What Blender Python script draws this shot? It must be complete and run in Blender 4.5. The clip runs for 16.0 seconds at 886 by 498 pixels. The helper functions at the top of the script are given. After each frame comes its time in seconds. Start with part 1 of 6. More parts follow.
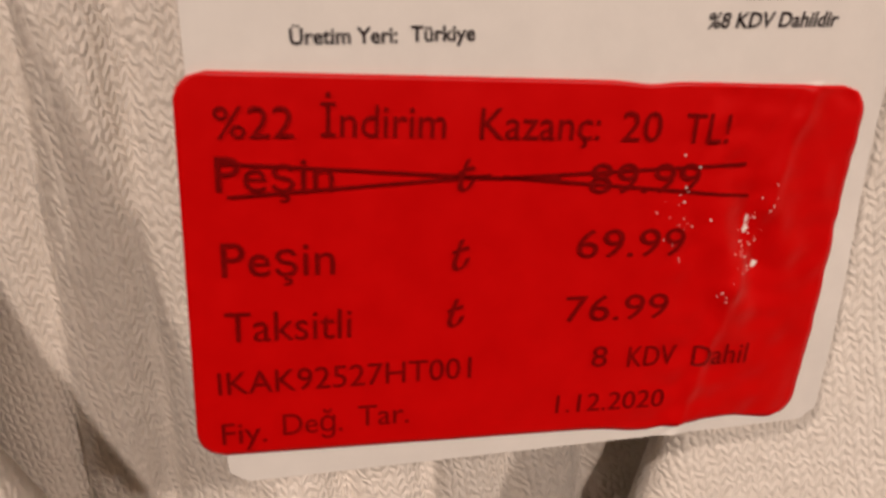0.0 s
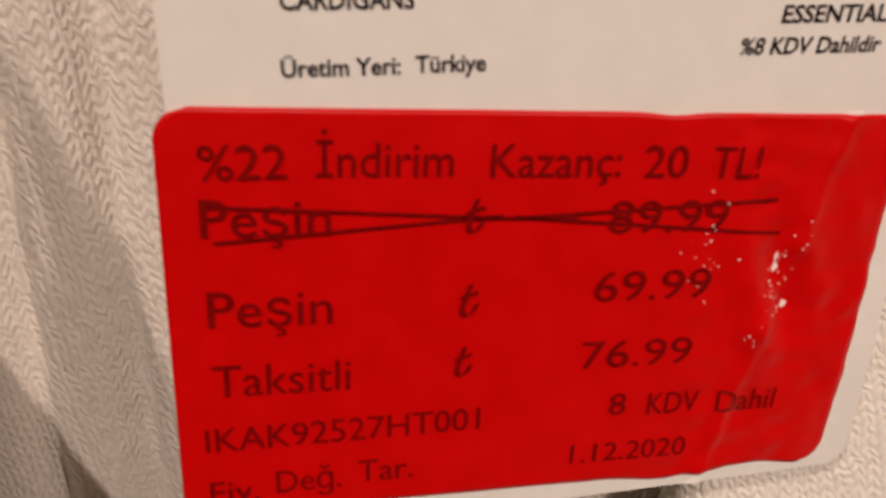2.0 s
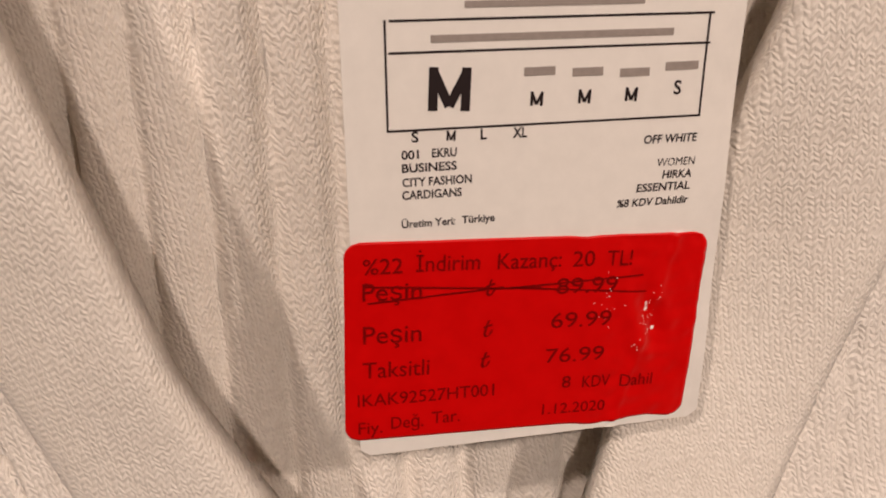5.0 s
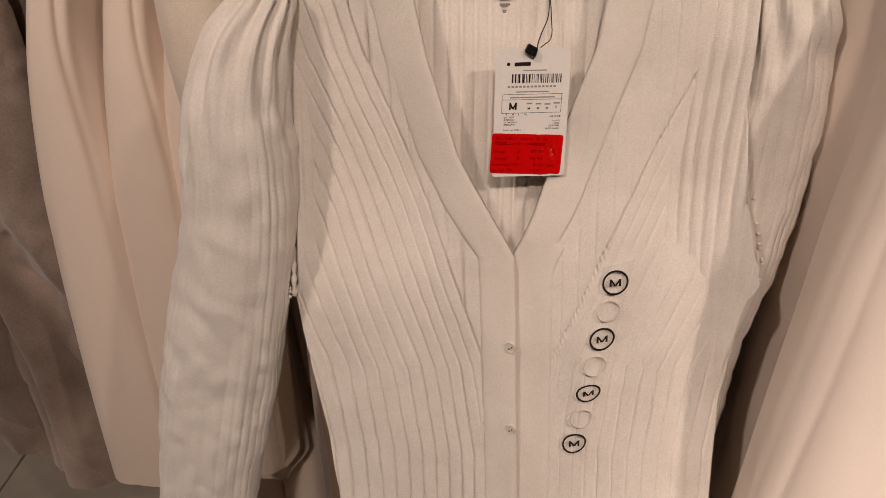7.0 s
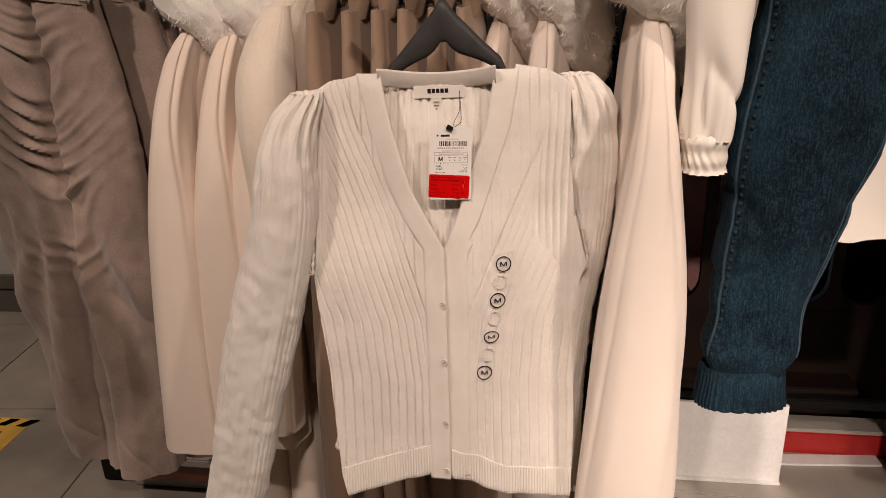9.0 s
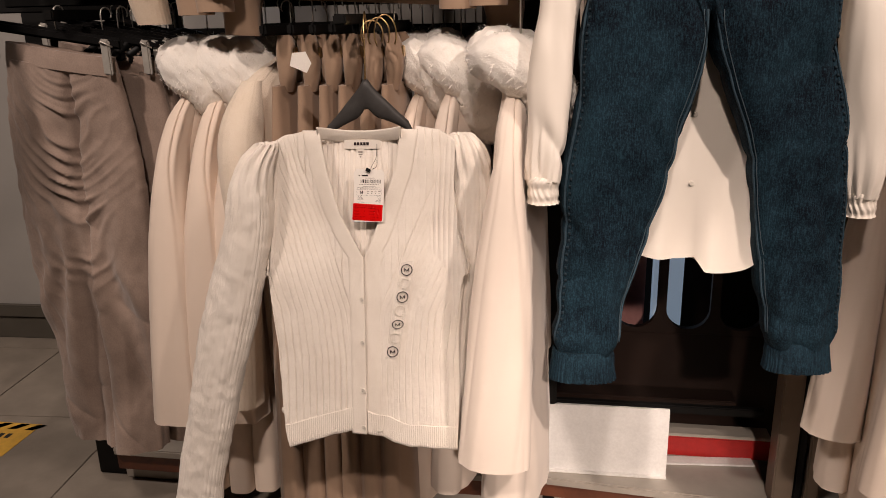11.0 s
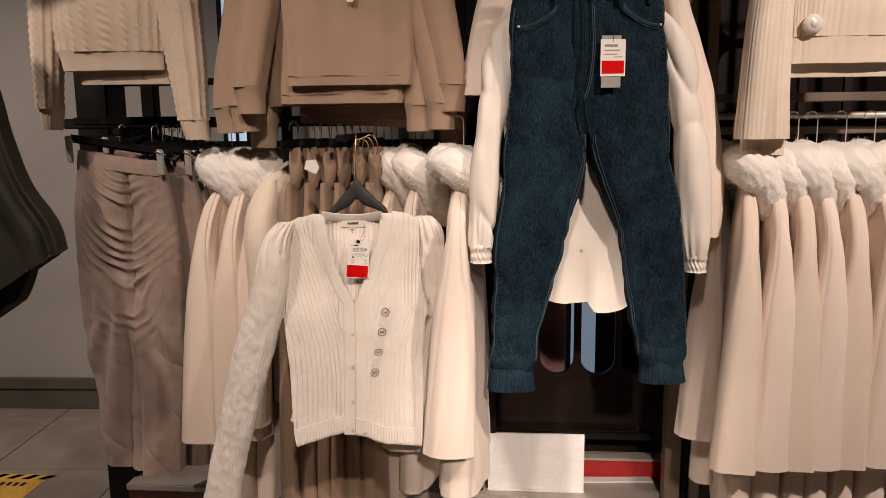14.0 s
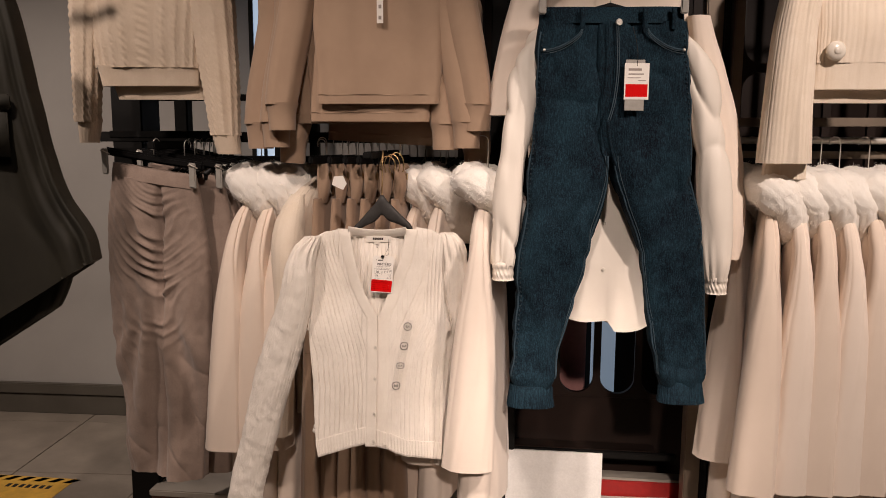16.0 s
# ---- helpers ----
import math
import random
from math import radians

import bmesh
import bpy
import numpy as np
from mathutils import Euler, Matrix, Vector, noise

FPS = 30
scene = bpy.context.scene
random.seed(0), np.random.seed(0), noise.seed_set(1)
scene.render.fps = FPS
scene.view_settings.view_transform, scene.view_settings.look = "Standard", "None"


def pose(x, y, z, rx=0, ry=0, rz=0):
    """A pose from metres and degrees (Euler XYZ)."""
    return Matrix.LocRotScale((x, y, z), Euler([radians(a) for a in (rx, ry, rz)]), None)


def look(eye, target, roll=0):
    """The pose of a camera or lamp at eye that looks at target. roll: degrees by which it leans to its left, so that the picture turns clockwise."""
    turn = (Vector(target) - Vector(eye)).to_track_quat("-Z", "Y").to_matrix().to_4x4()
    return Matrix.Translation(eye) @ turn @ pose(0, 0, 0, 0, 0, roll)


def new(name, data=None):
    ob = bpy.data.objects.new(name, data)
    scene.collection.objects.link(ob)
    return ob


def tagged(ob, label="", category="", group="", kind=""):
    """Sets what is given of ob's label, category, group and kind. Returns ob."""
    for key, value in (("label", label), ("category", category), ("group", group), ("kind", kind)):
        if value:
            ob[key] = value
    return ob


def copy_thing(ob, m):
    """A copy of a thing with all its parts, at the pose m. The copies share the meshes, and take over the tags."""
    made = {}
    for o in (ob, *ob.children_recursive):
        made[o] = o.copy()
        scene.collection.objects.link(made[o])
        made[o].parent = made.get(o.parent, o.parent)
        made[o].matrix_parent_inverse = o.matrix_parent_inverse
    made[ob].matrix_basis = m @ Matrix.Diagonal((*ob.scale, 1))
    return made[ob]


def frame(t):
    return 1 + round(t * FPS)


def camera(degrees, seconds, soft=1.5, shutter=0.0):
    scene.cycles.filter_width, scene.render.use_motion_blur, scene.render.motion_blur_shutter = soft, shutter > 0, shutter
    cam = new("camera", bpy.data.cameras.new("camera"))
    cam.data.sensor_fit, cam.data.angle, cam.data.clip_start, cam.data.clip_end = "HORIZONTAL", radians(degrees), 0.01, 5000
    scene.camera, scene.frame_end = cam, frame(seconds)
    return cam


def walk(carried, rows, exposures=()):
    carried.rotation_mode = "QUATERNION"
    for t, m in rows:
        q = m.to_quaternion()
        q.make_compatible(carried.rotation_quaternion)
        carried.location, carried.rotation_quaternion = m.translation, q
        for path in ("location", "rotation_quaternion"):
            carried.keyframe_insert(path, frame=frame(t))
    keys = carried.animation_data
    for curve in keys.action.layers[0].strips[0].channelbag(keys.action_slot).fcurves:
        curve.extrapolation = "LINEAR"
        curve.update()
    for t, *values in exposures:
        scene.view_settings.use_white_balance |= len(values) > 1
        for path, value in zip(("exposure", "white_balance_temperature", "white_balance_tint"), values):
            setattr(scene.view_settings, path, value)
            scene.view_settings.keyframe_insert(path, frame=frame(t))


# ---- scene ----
cam = camera(60.0, 16.0, 0.8)
cam.data.dof.use_dof = True
cam.data.dof.focus_distance = 0.8
cam.data.dof.aperture_fstop = 88.0
PATH = [
    (0, (0.0306, -0.0907, 1.0759), (0.0316, -0.0387, 1.0461), -1.61),
    (0.5, (0.0322, -0.0910, 1.0772), (0.0333, -0.0386, 1.0481), -1.37),
    (1, (0.0320, -0.0897, 1.0782), (0.0330, -0.0375, 1.0487), -1.01),
    (1.5, (0.0318, -0.0872, 1.0777), (0.0324, -0.0354, 1.0475), -1.62),
    (2, (0.0301, -0.0840, 1.0770), (0.0313, -0.0323, 1.0465), -1.58),
    (2.5, (0.0297, -0.0829, 1.0746), (0.0314, -0.0311, 1.0444), -1.52),
    (3, (0.0292, -0.0821, 1.0749), (0.0313, -0.0304, 1.0446), -1.08),
    (3.5, (0.0285, -0.0814, 1.0751), (0.0309, -0.0298, 1.0446), -0.98),
    (4, (0.0301, -0.0848, 1.0772), (0.0322, -0.0331, 1.0469), -1.27),
    (4.5, (0.0284, -0.0979, 1.0842), (0.0307, -0.0455, 1.0550), -1.57),
    (4.7, (0.0278, -0.1088, 1.0939), (0.0294, -0.0560, 1.0655), -2.24),
    (6.8, (-0.0076, -0.5308, 1.2908), (-0.0467, 0.3013, 0.7376), -1.24),
    (7, (0.0314, -0.6000, 1.3147), (-0.0634, 0.2363, 0.7747), -3.38),
    (7.5, (0.0454, -0.7408, 1.3263), (-0.0235, 0.1405, 0.8588), -3.89),
    (8, (0.0911, -0.8659, 1.3348), (0.0091, 0.0299, 0.8980), -3.16),
    (8.2, (0.1045, -0.9111, 1.3524), (0.0163, -0.0093, 0.9295), -2.22),
    (10.3, (0.1944, -1.3489, 1.3752), (0.1085, -0.4093, 1.0438), -3.50),
    (10.5, (0.2525, -1.3906, 1.3906), (0.1538, -0.4520, 1.0599), -2.75),
    (11, (0.3235, -1.4793, 1.4099), (0.2335, -0.5272, 1.1175), -1.34),
    (11.5, (0.2898, -1.5822, 1.4294), (0.2508, -0.6184, 1.1655), -1.12),
    (12, (0.2111, -1.7375, 1.4245), (0.2066, -0.7692, 1.1750), -2.94),
    (12.5, (0.2274, -1.8502, 1.4303), (0.2253, -0.8776, 1.1980), -2.42),
    (13, (0.2886, -2.0184, 1.4363), (0.2801, -1.0418, 1.2211), -2.48),
    (13.5, (0.3110, -2.0980, 1.4457), (0.3091, -1.1137, 1.2693), -1.12),
    (14, (0.3148, -2.1151, 1.4434), (0.2970, -1.1285, 1.2812), -0.69),
    (14.5, (0.3191, -2.1170, 1.4432), (0.2927, -1.1312, 1.2774), -0.28),
    (15, (0.3137, -2.1251, 1.4369), (0.2776, -1.1397, 1.2707), -0.14),
    (15.5, (0.3130, -2.1358, 1.4438), (0.2748, -1.1494, 1.2837), 0.32),
    (16, (0.3099, -2.1536, 1.4506), (0.2649, -1.1647, 1.3092), 0.27),
]
walk(cam, [(t, look(eye, target, roll)) for t, eye, target, roll in PATH], [(0, -0.27), (4.7, -0.19), (7, -0.42), (8.2, -0.31), (10.3, -0.02), (16, 0.0)])

# ---- light ----
world = bpy.data.worlds.new("shop_world")
world.use_nodes = True
world.node_tree.nodes["Background"].inputs[0].default_value = (0.9, 0.8, 0.7, 1)
world.node_tree.nodes["Background"].inputs[1].default_value = 0.012
scene.world = world
scene.view_settings.exposure = 0.0


def spot_lamp(name, eye, target, degrees, power, colour, radius=0.06, blend=0.9):
    data = bpy.data.lights.new(name, "SPOT")
    data.spot_size, data.spot_blend, data.energy, data.color, data.shadow_soft_size = radians(degrees), blend, power, colour, radius
    ob = new(name, data)
    ob.matrix_world = look(eye, target)
    return ob


WARM = (1.0, 0.815, 0.715)
spot_lamp("unseen_spot", (0.30, -2.3, 3.2), (0.03, -0.05, 0.74), 46, 200, WARM)
spot_lamp("unseen_spot", (1.95, -2.0, 3.2), (1.6, 0.05, 0.68), 74, 370, WARM)
spot_lamp("unseen_spot", (-1.1, -1.5, 3.2), (-0.5, 0.15, 0.72), 70, 148, WARM)
# Narrow fill added to brighten the white board; no known fixture.
spot_lamp("unseen_spot", (0.75, -4.4, 2.95), (0.58, 0.42, 0.28), 13, 760, WARM, 0.08)
spot_lamp("unseen_spot", (-2.3, -0.6, 3.2), (-1.7, 1.3, 0.4), 76, 225, WARM)

# ---- materials ----


def base_material(name, rough=0.8, metal=0.0, sheen=0.0):
    m = bpy.data.materials.new(name)
    m.use_nodes = True
    n, l = m.node_tree.nodes, m.node_tree.links
    b = n["Principled BSDF"]
    b.inputs["Roughness"].default_value = rough
    b.inputs["Metallic"].default_value = metal
    b.inputs["Sheen Weight"].default_value = sheen
    return m, n, l, b


def math_node(n, l, op, a, b=None):
    k = n.new("ShaderNodeMath")
    k.operation = op
    for i, v in enumerate((a, b)):
        if v is None:
            continue
        if isinstance(v, (int, float)):
            k.inputs[i].default_value = v
        else:
            l.new(v, k.inputs[i])
    return k.outputs[0]


def noise_node(n, l, scale, detail=4.0, rough=0.55, vec=None):
    k = n.new("ShaderNodeTexNoise")
    k.inputs["Scale"].default_value, k.inputs["Detail"].default_value, k.inputs["Roughness"].default_value = scale, detail, rough
    if vec is not None:
        l.new(vec, k.inputs["Vector"])
    return k.outputs["Fac"]


def mix_colour(n, l, fac, a, b):
    k = n.new("ShaderNodeMix")
    k.data_type = "RGBA"
    l.new(fac, k.inputs[0])
    for i, c in ((6, a), (7, b)):
        if isinstance(c, tuple):
            k.inputs[i].default_value = (*c, 1)
        else:
            l.new(c, k.inputs[i])
    return k.outputs[2]


def ramp(n, l, fac, lo, hi):
    k = n.new("ShaderNodeMapRange")
    l.new(fac, k.inputs[0])
    k.inputs[1].default_value, k.inputs[2].default_value = lo, hi
    return k.outputs[0]


def bump(n, l, b, height, strength, distance):
    k = n.new("ShaderNodeBump")
    k.inputs["Strength"].default_value, k.inputs["Distance"].default_value = strength, distance
    l.new(height, k.inputs["Height"])
    l.new(k.outputs[0], b.inputs["Normal"])


def object_xyz(n, l):
    c = n.new("ShaderNodeTexCoord")
    s = n.new("ShaderNodeSeparateXYZ")
    l.new(c.outputs["Object"], s.inputs[0])
    return c.outputs["Object"], s.outputs[0], s.outputs[1], s.outputs[2]


def cloth(name, c1, c2, grain=900.0, grain_bump=0.3, blotch=9.0, rough=0.9, sheen=0.2, dist=0.0006):
    """Woven or felted cloth: two shades in soft blotches, fine fibre relief."""
    m, n, l, b = base_material(name, rough, 0.0, sheen)
    vec, x, y, z = object_xyz(n, l)
    big = ramp(n, l, noise_node(n, l, blotch, 3.0, 0.6, vec), 0.3, 0.7)
    fine = noise_node(n, l, grain, 3.0, 0.6, vec)
    f = math_node(n, l, "ADD", math_node(n, l, "MULTIPLY", big, 0.55), math_node(n, l, "MULTIPLY", ramp(n, l, fine, 0.3, 0.7), 0.45))
    l.new(mix_colour(n, l, f, c1, c2), b.inputs["Base Color"])
    mid = noise_node(n, l, grain * 0.18, 3.0, 0.6, vec)
    bump(n, l, b, math_node(n, l, "ADD", fine, mid), grain_bump, dist)
    return m


def knit(name, c1, c2, wale=0.0012, course=0.0009, strength=0.42, dist=0.0008, fuzz=800.0):
    """Stocking stitch: small V-shaped stitches in columns, with fluff."""
    m, n, l, b = base_material(name, 0.92, 0.0, 0.25)
    vec, x, y, z = object_xyz(n, l)
    side = math_node(n, l, "ADD", x, math_node(n, l, "MULTIPLY", y, 0.7))
    wob = math_node(n, l, "MULTIPLY", math_node(n, l, "SUBTRACT", noise_node(n, l, 220.0, 3.0, 0.6, vec), 0.5), 0.0022)
    px = math_node(n, l, "PINGPONG", math_node(n, l, "ADD", side, wob), wale / 2)
    leg = math_node(n, l, "MULTIPLY", px, 1.1)
    ph = math_node(n, l, "MULTIPLY", math_node(n, l, "ADD", math_node(n, l, "ADD", z, leg), wob), 2 * math.pi / course)
    row = math_node(n, l, "SINE", ph)
    col = math_node(n, l, "SINE", math_node(n, l, "MULTIPLY", px, 2 * math.pi / wale))
    fib = noise_node(n, l, fuzz, 4.0, 0.65, vec)
    h = math_node(n, l, "ADD", math_node(n, l, "MULTIPLY", row, 0.24), math_node(n, l, "ADD", math_node(n, l, "MULTIPLY", col, 0.5), math_node(n, l, "ADD", math_node(n, l, "MULTIPLY", fib, 1.3), math_node(n, l, "MULTIPLY", noise_node(n, l, 300.0, 2.0, 0.6, vec), 1.6))))
    big = ramp(n, l, noise_node(n, l, 14.0, 4.0, 0.65, vec), 0.32, 0.68)
    f = math_node(n, l, "ADD", math_node(n, l, "MULTIPLY", big, 0.5), math_node(n, l, "MULTIPLY", ramp(n, l, fib, 0.35, 0.65), 0.5))
    l.new(mix_colour(n, l, f, c1, c2), b.inputs["Base Color"])
    bump(n, l, b, h, strength, dist)
    return m


def plain(name, c, rough=0.5, metal=0.0, vary=0.12, scale=40.0, relief=0.05):
    m, n, l, b = base_material(name, rough, metal)
    vec, x, y, z = object_xyz(n, l)
    f = noise_node(n, l, scale, 5.0, 0.6, vec)
    lo = tuple(v * (1 - vary) for v in c)
    hi = tuple(min(1, v * (1 + vary)) for v in c)
    l.new(mix_colour(n, l, ramp(n, l, f, 0.3, 0.7), lo, hi), b.inputs["Base Color"])
    if max(c) < 0.05:
        b.inputs["Specular IOR Level"].default_value = 0.2
    k = math_node(n, l, "ADD", math_node(n, l, "MULTIPLY", f, 0.2), rough - 0.1)
    l.new(k, b.inputs["Roughness"])
    if relief:
        bump(n, l, b, noise_node(n, l, scale * 8, 3.0, 0.6, vec), relief, 0.001)
    return m


def denim(name):
    m, n, l, b = base_material(name, 0.85, 0.0, 0.0)
    b.inputs["Specular IOR Level"].default_value = 0.15
    vec, x, y, z = object_xyz(n, l)
    tw = math_node(n, l, "SINE", math_node(n, l, "MULTIPLY", math_node(n, l, "ADD", math_node(n, l, "ADD", x, y), z), 2 * math.pi / 0.0016))
    fib = noise_node(n, l, 260.0, 4.0, 0.8, vec)
    slub = n.new("ShaderNodeMapping")
    slub.inputs["Scale"].default_value = (420, 420, 60)
    l.new(vec, slub.inputs[0])
    sl = noise_node(n, l, 1.0, 3.0, 0.7, slub.outputs[0])
    wear = ramp(n, l, noise_node(n, l, 6.0, 5.0, 0.65, vec), 0.38, 0.66)
    f = math_node(n, l, "ADD", math_node(n, l, "MULTIPLY", wear, 0.36), math_node(n, l, "MULTIPLY", ramp(n, l, math_node(n, l, "ADD", math_node(n, l, "MULTIPLY", fib, 0.5), math_node(n, l, "MULTIPLY", sl, 0.5)), 0.46, 0.62), 0.64))
    l.new(mix_colour(n, l, f, (0.0006, 0.0022, 0.0058), (0.0175, 0.048, 0.070)), b.inputs["Base Color"])
    bump(n, l, b, math_node(n, l, "ADD", math_node(n, l, "MULTIPLY", tw, 0.3), fib), 0.35, 0.0008)
    return m


M_CARD = knit("cardigan_knit", (0.69, 0.62, 0.54), (0.88, 0.81, 0.73), wale=0.0019, course=0.0014, strength=0.42, dist=0.0008, fuzz=600.0)
M_BAND = knit("cardigan_band_knit", (0.71, 0.635, 0.55), (0.87, 0.80, 0.715), wale=0.0016, course=0.0012, strength=0.4)
M_COAT = cloth("cream_coat_cloth", (0.70, 0.575, 0.475), (0.77, 0.645, 0.54), 700.0, 0.2, 6.0)
M_COAT2 = cloth("pale_coat_cloth", (0.75, 0.635, 0.54), (0.82, 0.71, 0.615), 700.0, 0.2, 6.0)
M_FUR = cloth("cream_fur", (0.86, 0.80, 0.72), (0.95, 0.91, 0.85), 260.0, 0.5, 20.0, 0.95, 0.5, 0.003)
M_SKIRT = cloth("taupe_jersey", (0.20, 0.143, 0.112), (0.34, 0.253, 0.204), 330.0, 0.7, 14.0)
M_SWEAT = cloth("camel_fleece", (0.345, 0.232, 0.157), (0.42, 0.290, 0.198), 800.0, 0.3, 10.0)
M_CABLE = knit("cream_cable_knit", (0.60, 0.47, 0.345), (0.74, 0.61, 0.48), 0.005, 0.004, 0.5, 0.0012, 350.0)
M_RIBKNIT = knit("cream_rib_knit", (0.72, 0.60, 0.47), (0.84, 0.73, 0.61), 0.003, 0.0025, 0.4, 0.0008, 400.0)
M_SHIRT = cloth("white_satin_cotton", (0.74, 0.665, 0.58), (0.82, 0.75, 0.665), 1200.0, 0.08, 5.0, 0.55, 0.1, 0.0003)
M_BROWN = cloth("brown_dungaree_cloth", (0.27, 0.175, 0.115), (0.36, 0.245, 0.165), 800.0, 0.25, 12.0)
M_GREEN = cloth("olive_black_cloth", (0.011, 0.0095, 0.0055), (0.026, 0.022, 0.0125), 500.0, 0.3, 9.0, 0.7, 0.0)
M_DENIM = denim("blue_denim")
M_FADE = cloth("faded_denim", (0.006, 0.017, 0.027), (0.026, 0.060, 0.085), 380.0, 0.3, 30.0, 0.85, 0.0)
M_THREAD = plain("pale_thread", (0.038, 0.062, 0.078), 0.8)
M_THREADK = plain("dark_thread", (0.012, 0.022, 0.03), 0.8)
M_BLACK = plain("black_plastic", (0.005, 0.0047, 0.0047), 0.5)
M_HANG = plain("charcoal_plastic", (0.045, 0.042, 0.04), 0.42, 0.0, 0.15, 60.0)
M_CHROME = plain("worn_chrome", (0.72, 0.68, 0.62), 0.42, 0.7, 0.1, 30.0, 0.02)
M_BRASS = plain("brass_wire", (0.55, 0.38, 0.19), 0.35, 1.0)
M_CLIP = plain("clear_grey_clip", (0.33, 0.31, 0.28), 0.35)
M_DARK = plain("dark_steel", (0.008, 0.0075, 0.007), 0.55, 0.2, 0.2, 12.0)
M_POST = plain("bronze_steel", (0.20, 0.155, 0.115), 0.45, 0.25, 0.15, 6.0)
M_PANEL = plain("dark_brown_laminate", (0.017, 0.0095, 0.007), 0.45, 0.0, 0.2, 5.0)
M_WOOD = plain("red_brown_wood", (0.13, 0.042, 0.02), 0.4, 0.0, 0.3, 18.0)
M_SHELF = plain("grey_laminate", (0.40, 0.36, 0.31), 0.4, 0.0, 0.1, 10.0)
M_RED = plain("red_plastic", (0.42, 0.02, 0.018), 0.4)
M_BOARD = cloth("white_fibre_board", (0.74, 0.72, 0.69), (0.86, 0.84, 0.81), 120.0, 0.3, 30.0, 0.8, 0.0)
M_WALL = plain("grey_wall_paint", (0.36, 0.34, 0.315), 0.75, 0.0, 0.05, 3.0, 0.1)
# Darkness here only holds back bounce from the walls out of view.
M_SHADE = plain("unseen_dark_wall", (0.10, 0.085, 0.07), 0.7, 0.0, 0.1, 2.0)
M_SKIRTING = plain("dark_grey_skirting", (0.085, 0.075, 0.06), 0.45, 0.0, 0.12, 8.0)
M_TILE = plain("grey_stone_tile", (0.24, 0.206, 0.168), 0.42, 0.0, 0.22, 5.0, 0.08)
M_GROUT = plain("tile_grout", (0.15, 0.132, 0.11), 0.8)
M_CEIL = plain("unseen_dark_ceiling", (0.07, 0.065, 0.06), 0.8, 0.0, 0.05, 3.0)
M_YELLOW = plain("yellow_floor_tape", (0.62, 0.36, 0.05), 0.45, 0.0, 0.15, 25.0)
M_TAPEK = plain("black_floor_tape", (0.02, 0.02, 0.02), 0.45)
M_PINK = plain("dusky_pink_board", (0.30, 0.14, 0.13), 0.5)
M_CARDB = plain("tag_card", (0.80, 0.75, 0.69), 0.55, 0.0, 0.03, 300.0, 0.03)
M_STICK = plain("red_sticker_film", (0.60, 0.0008, 0.001), 0.36, 0.0, 0.06, 260.0, 0.04)
M_STICK.node_tree.nodes["Principled BSDF"].inputs["Specular IOR Level"].default_value = 0.22
M_INK = plain("black_print", (0.02, 0.012, 0.012), 0.6, 0.0, 0.1, 900.0, 0)
M_INKR = plain("dull_print", (0.19, 0.001, 0.001), 0.5, 0.0, 0.25, 1500.0, 0)
M_INKR.node_tree.nodes["Principled BSDF"].inputs["Specular IOR Level"].default_value = 0.1
M_INKG = plain("grey_print", (0.30, 0.25, 0.22), 0.6, 0.0, 0.1, 900.0, 0)
M_CORD = plain("black_cord", (0.02, 0.017, 0.015), 0.8, 0.0, 0.2, 900.0)
M_PEARL = plain("pearl_button", (0.70, 0.64, 0.56), 0.22, 0.0, 0.08, 300.0, 0)
M_LABEL = cloth("woven_label", (0.74, 0.68, 0.60), (0.80, 0.74, 0.66), 1500.0, 0.1)
M_PINKTAG = plain("pale_pink_label", (0.75, 0.42, 0.38), 0.7)
M_FILM, _n, _l, _b = base_material("clear_sticker_film", 0.12)
_b.inputs["Base Color"].default_value = (0.9, 0.88, 0.85, 1)
_b.inputs["Alpha"].default_value = 0.07
# Emission put into the surface in place of daylight.
M_GLOW = bpy.data.materials.new("glowing_pane")
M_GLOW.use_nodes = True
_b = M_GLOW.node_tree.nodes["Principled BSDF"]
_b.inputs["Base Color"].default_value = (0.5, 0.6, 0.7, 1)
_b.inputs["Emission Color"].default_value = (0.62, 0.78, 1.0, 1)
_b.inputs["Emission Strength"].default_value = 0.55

# Weaker glow for the board that stands in for reflected daylight.
M_BLUEGLOW = M_GLOW.copy()
M_BLUEGLOW.name = "glowing_blue_board"
M_BLUEGLOW.node_tree.nodes["Principled BSDF"].inputs["Emission Strength"].default_value = 0.22

# ---- building helpers ----


def part(name, bm, mat, parent=None, label="", smooth=True):
    me = bpy.data.meshes.new(name)
    bm.to_mesh(me)
    bm.free()
    me.materials.append(mat)
    if smooth:
        me.polygons.foreach_set("use_smooth", [True] * len(me.polygons))
    ob = new(name, me)
    if parent is not None:
        ob.parent = parent
    return tagged(ob, label)


def thing(name, label, category, at=(0, 0, 0), group="", turn=0.0):
    ob = new(name)
    ob.empty_display_size = 0.05
    ob.matrix_basis = pose(*at, 0, 0, turn)
    return tagged(ob, label, category, group)


def spline(pts, m):
    """A smooth line of m places through control rows."""
    p = np.array(pts, float)
    d = np.r_[0, np.cumsum(np.maximum(np.linalg.norm(np.diff(p[:, :3], axis=0), axis=1), 1e-6))]
    t = np.linspace(0, d[-1], m)
    out = np.empty((m, p.shape[1]))
    slope = np.gradient(p, d, axis=0)
    k = np.clip(np.searchsorted(d, t, side="right") - 1, 0, len(d) - 2)
    h = (d[k + 1] - d[k])[:, None]
    u = ((t - d[k])[:, None]) / h
    out[:] = (2 * u**3 - 3 * u**2 + 1) * p[k] + (u**3 - 2 * u**2 + u) * h * slope[k] + (3 * u**2 - 2 * u**3) * p[k + 1] + (u**3 - u**2) * h * slope[k + 1]
    return out


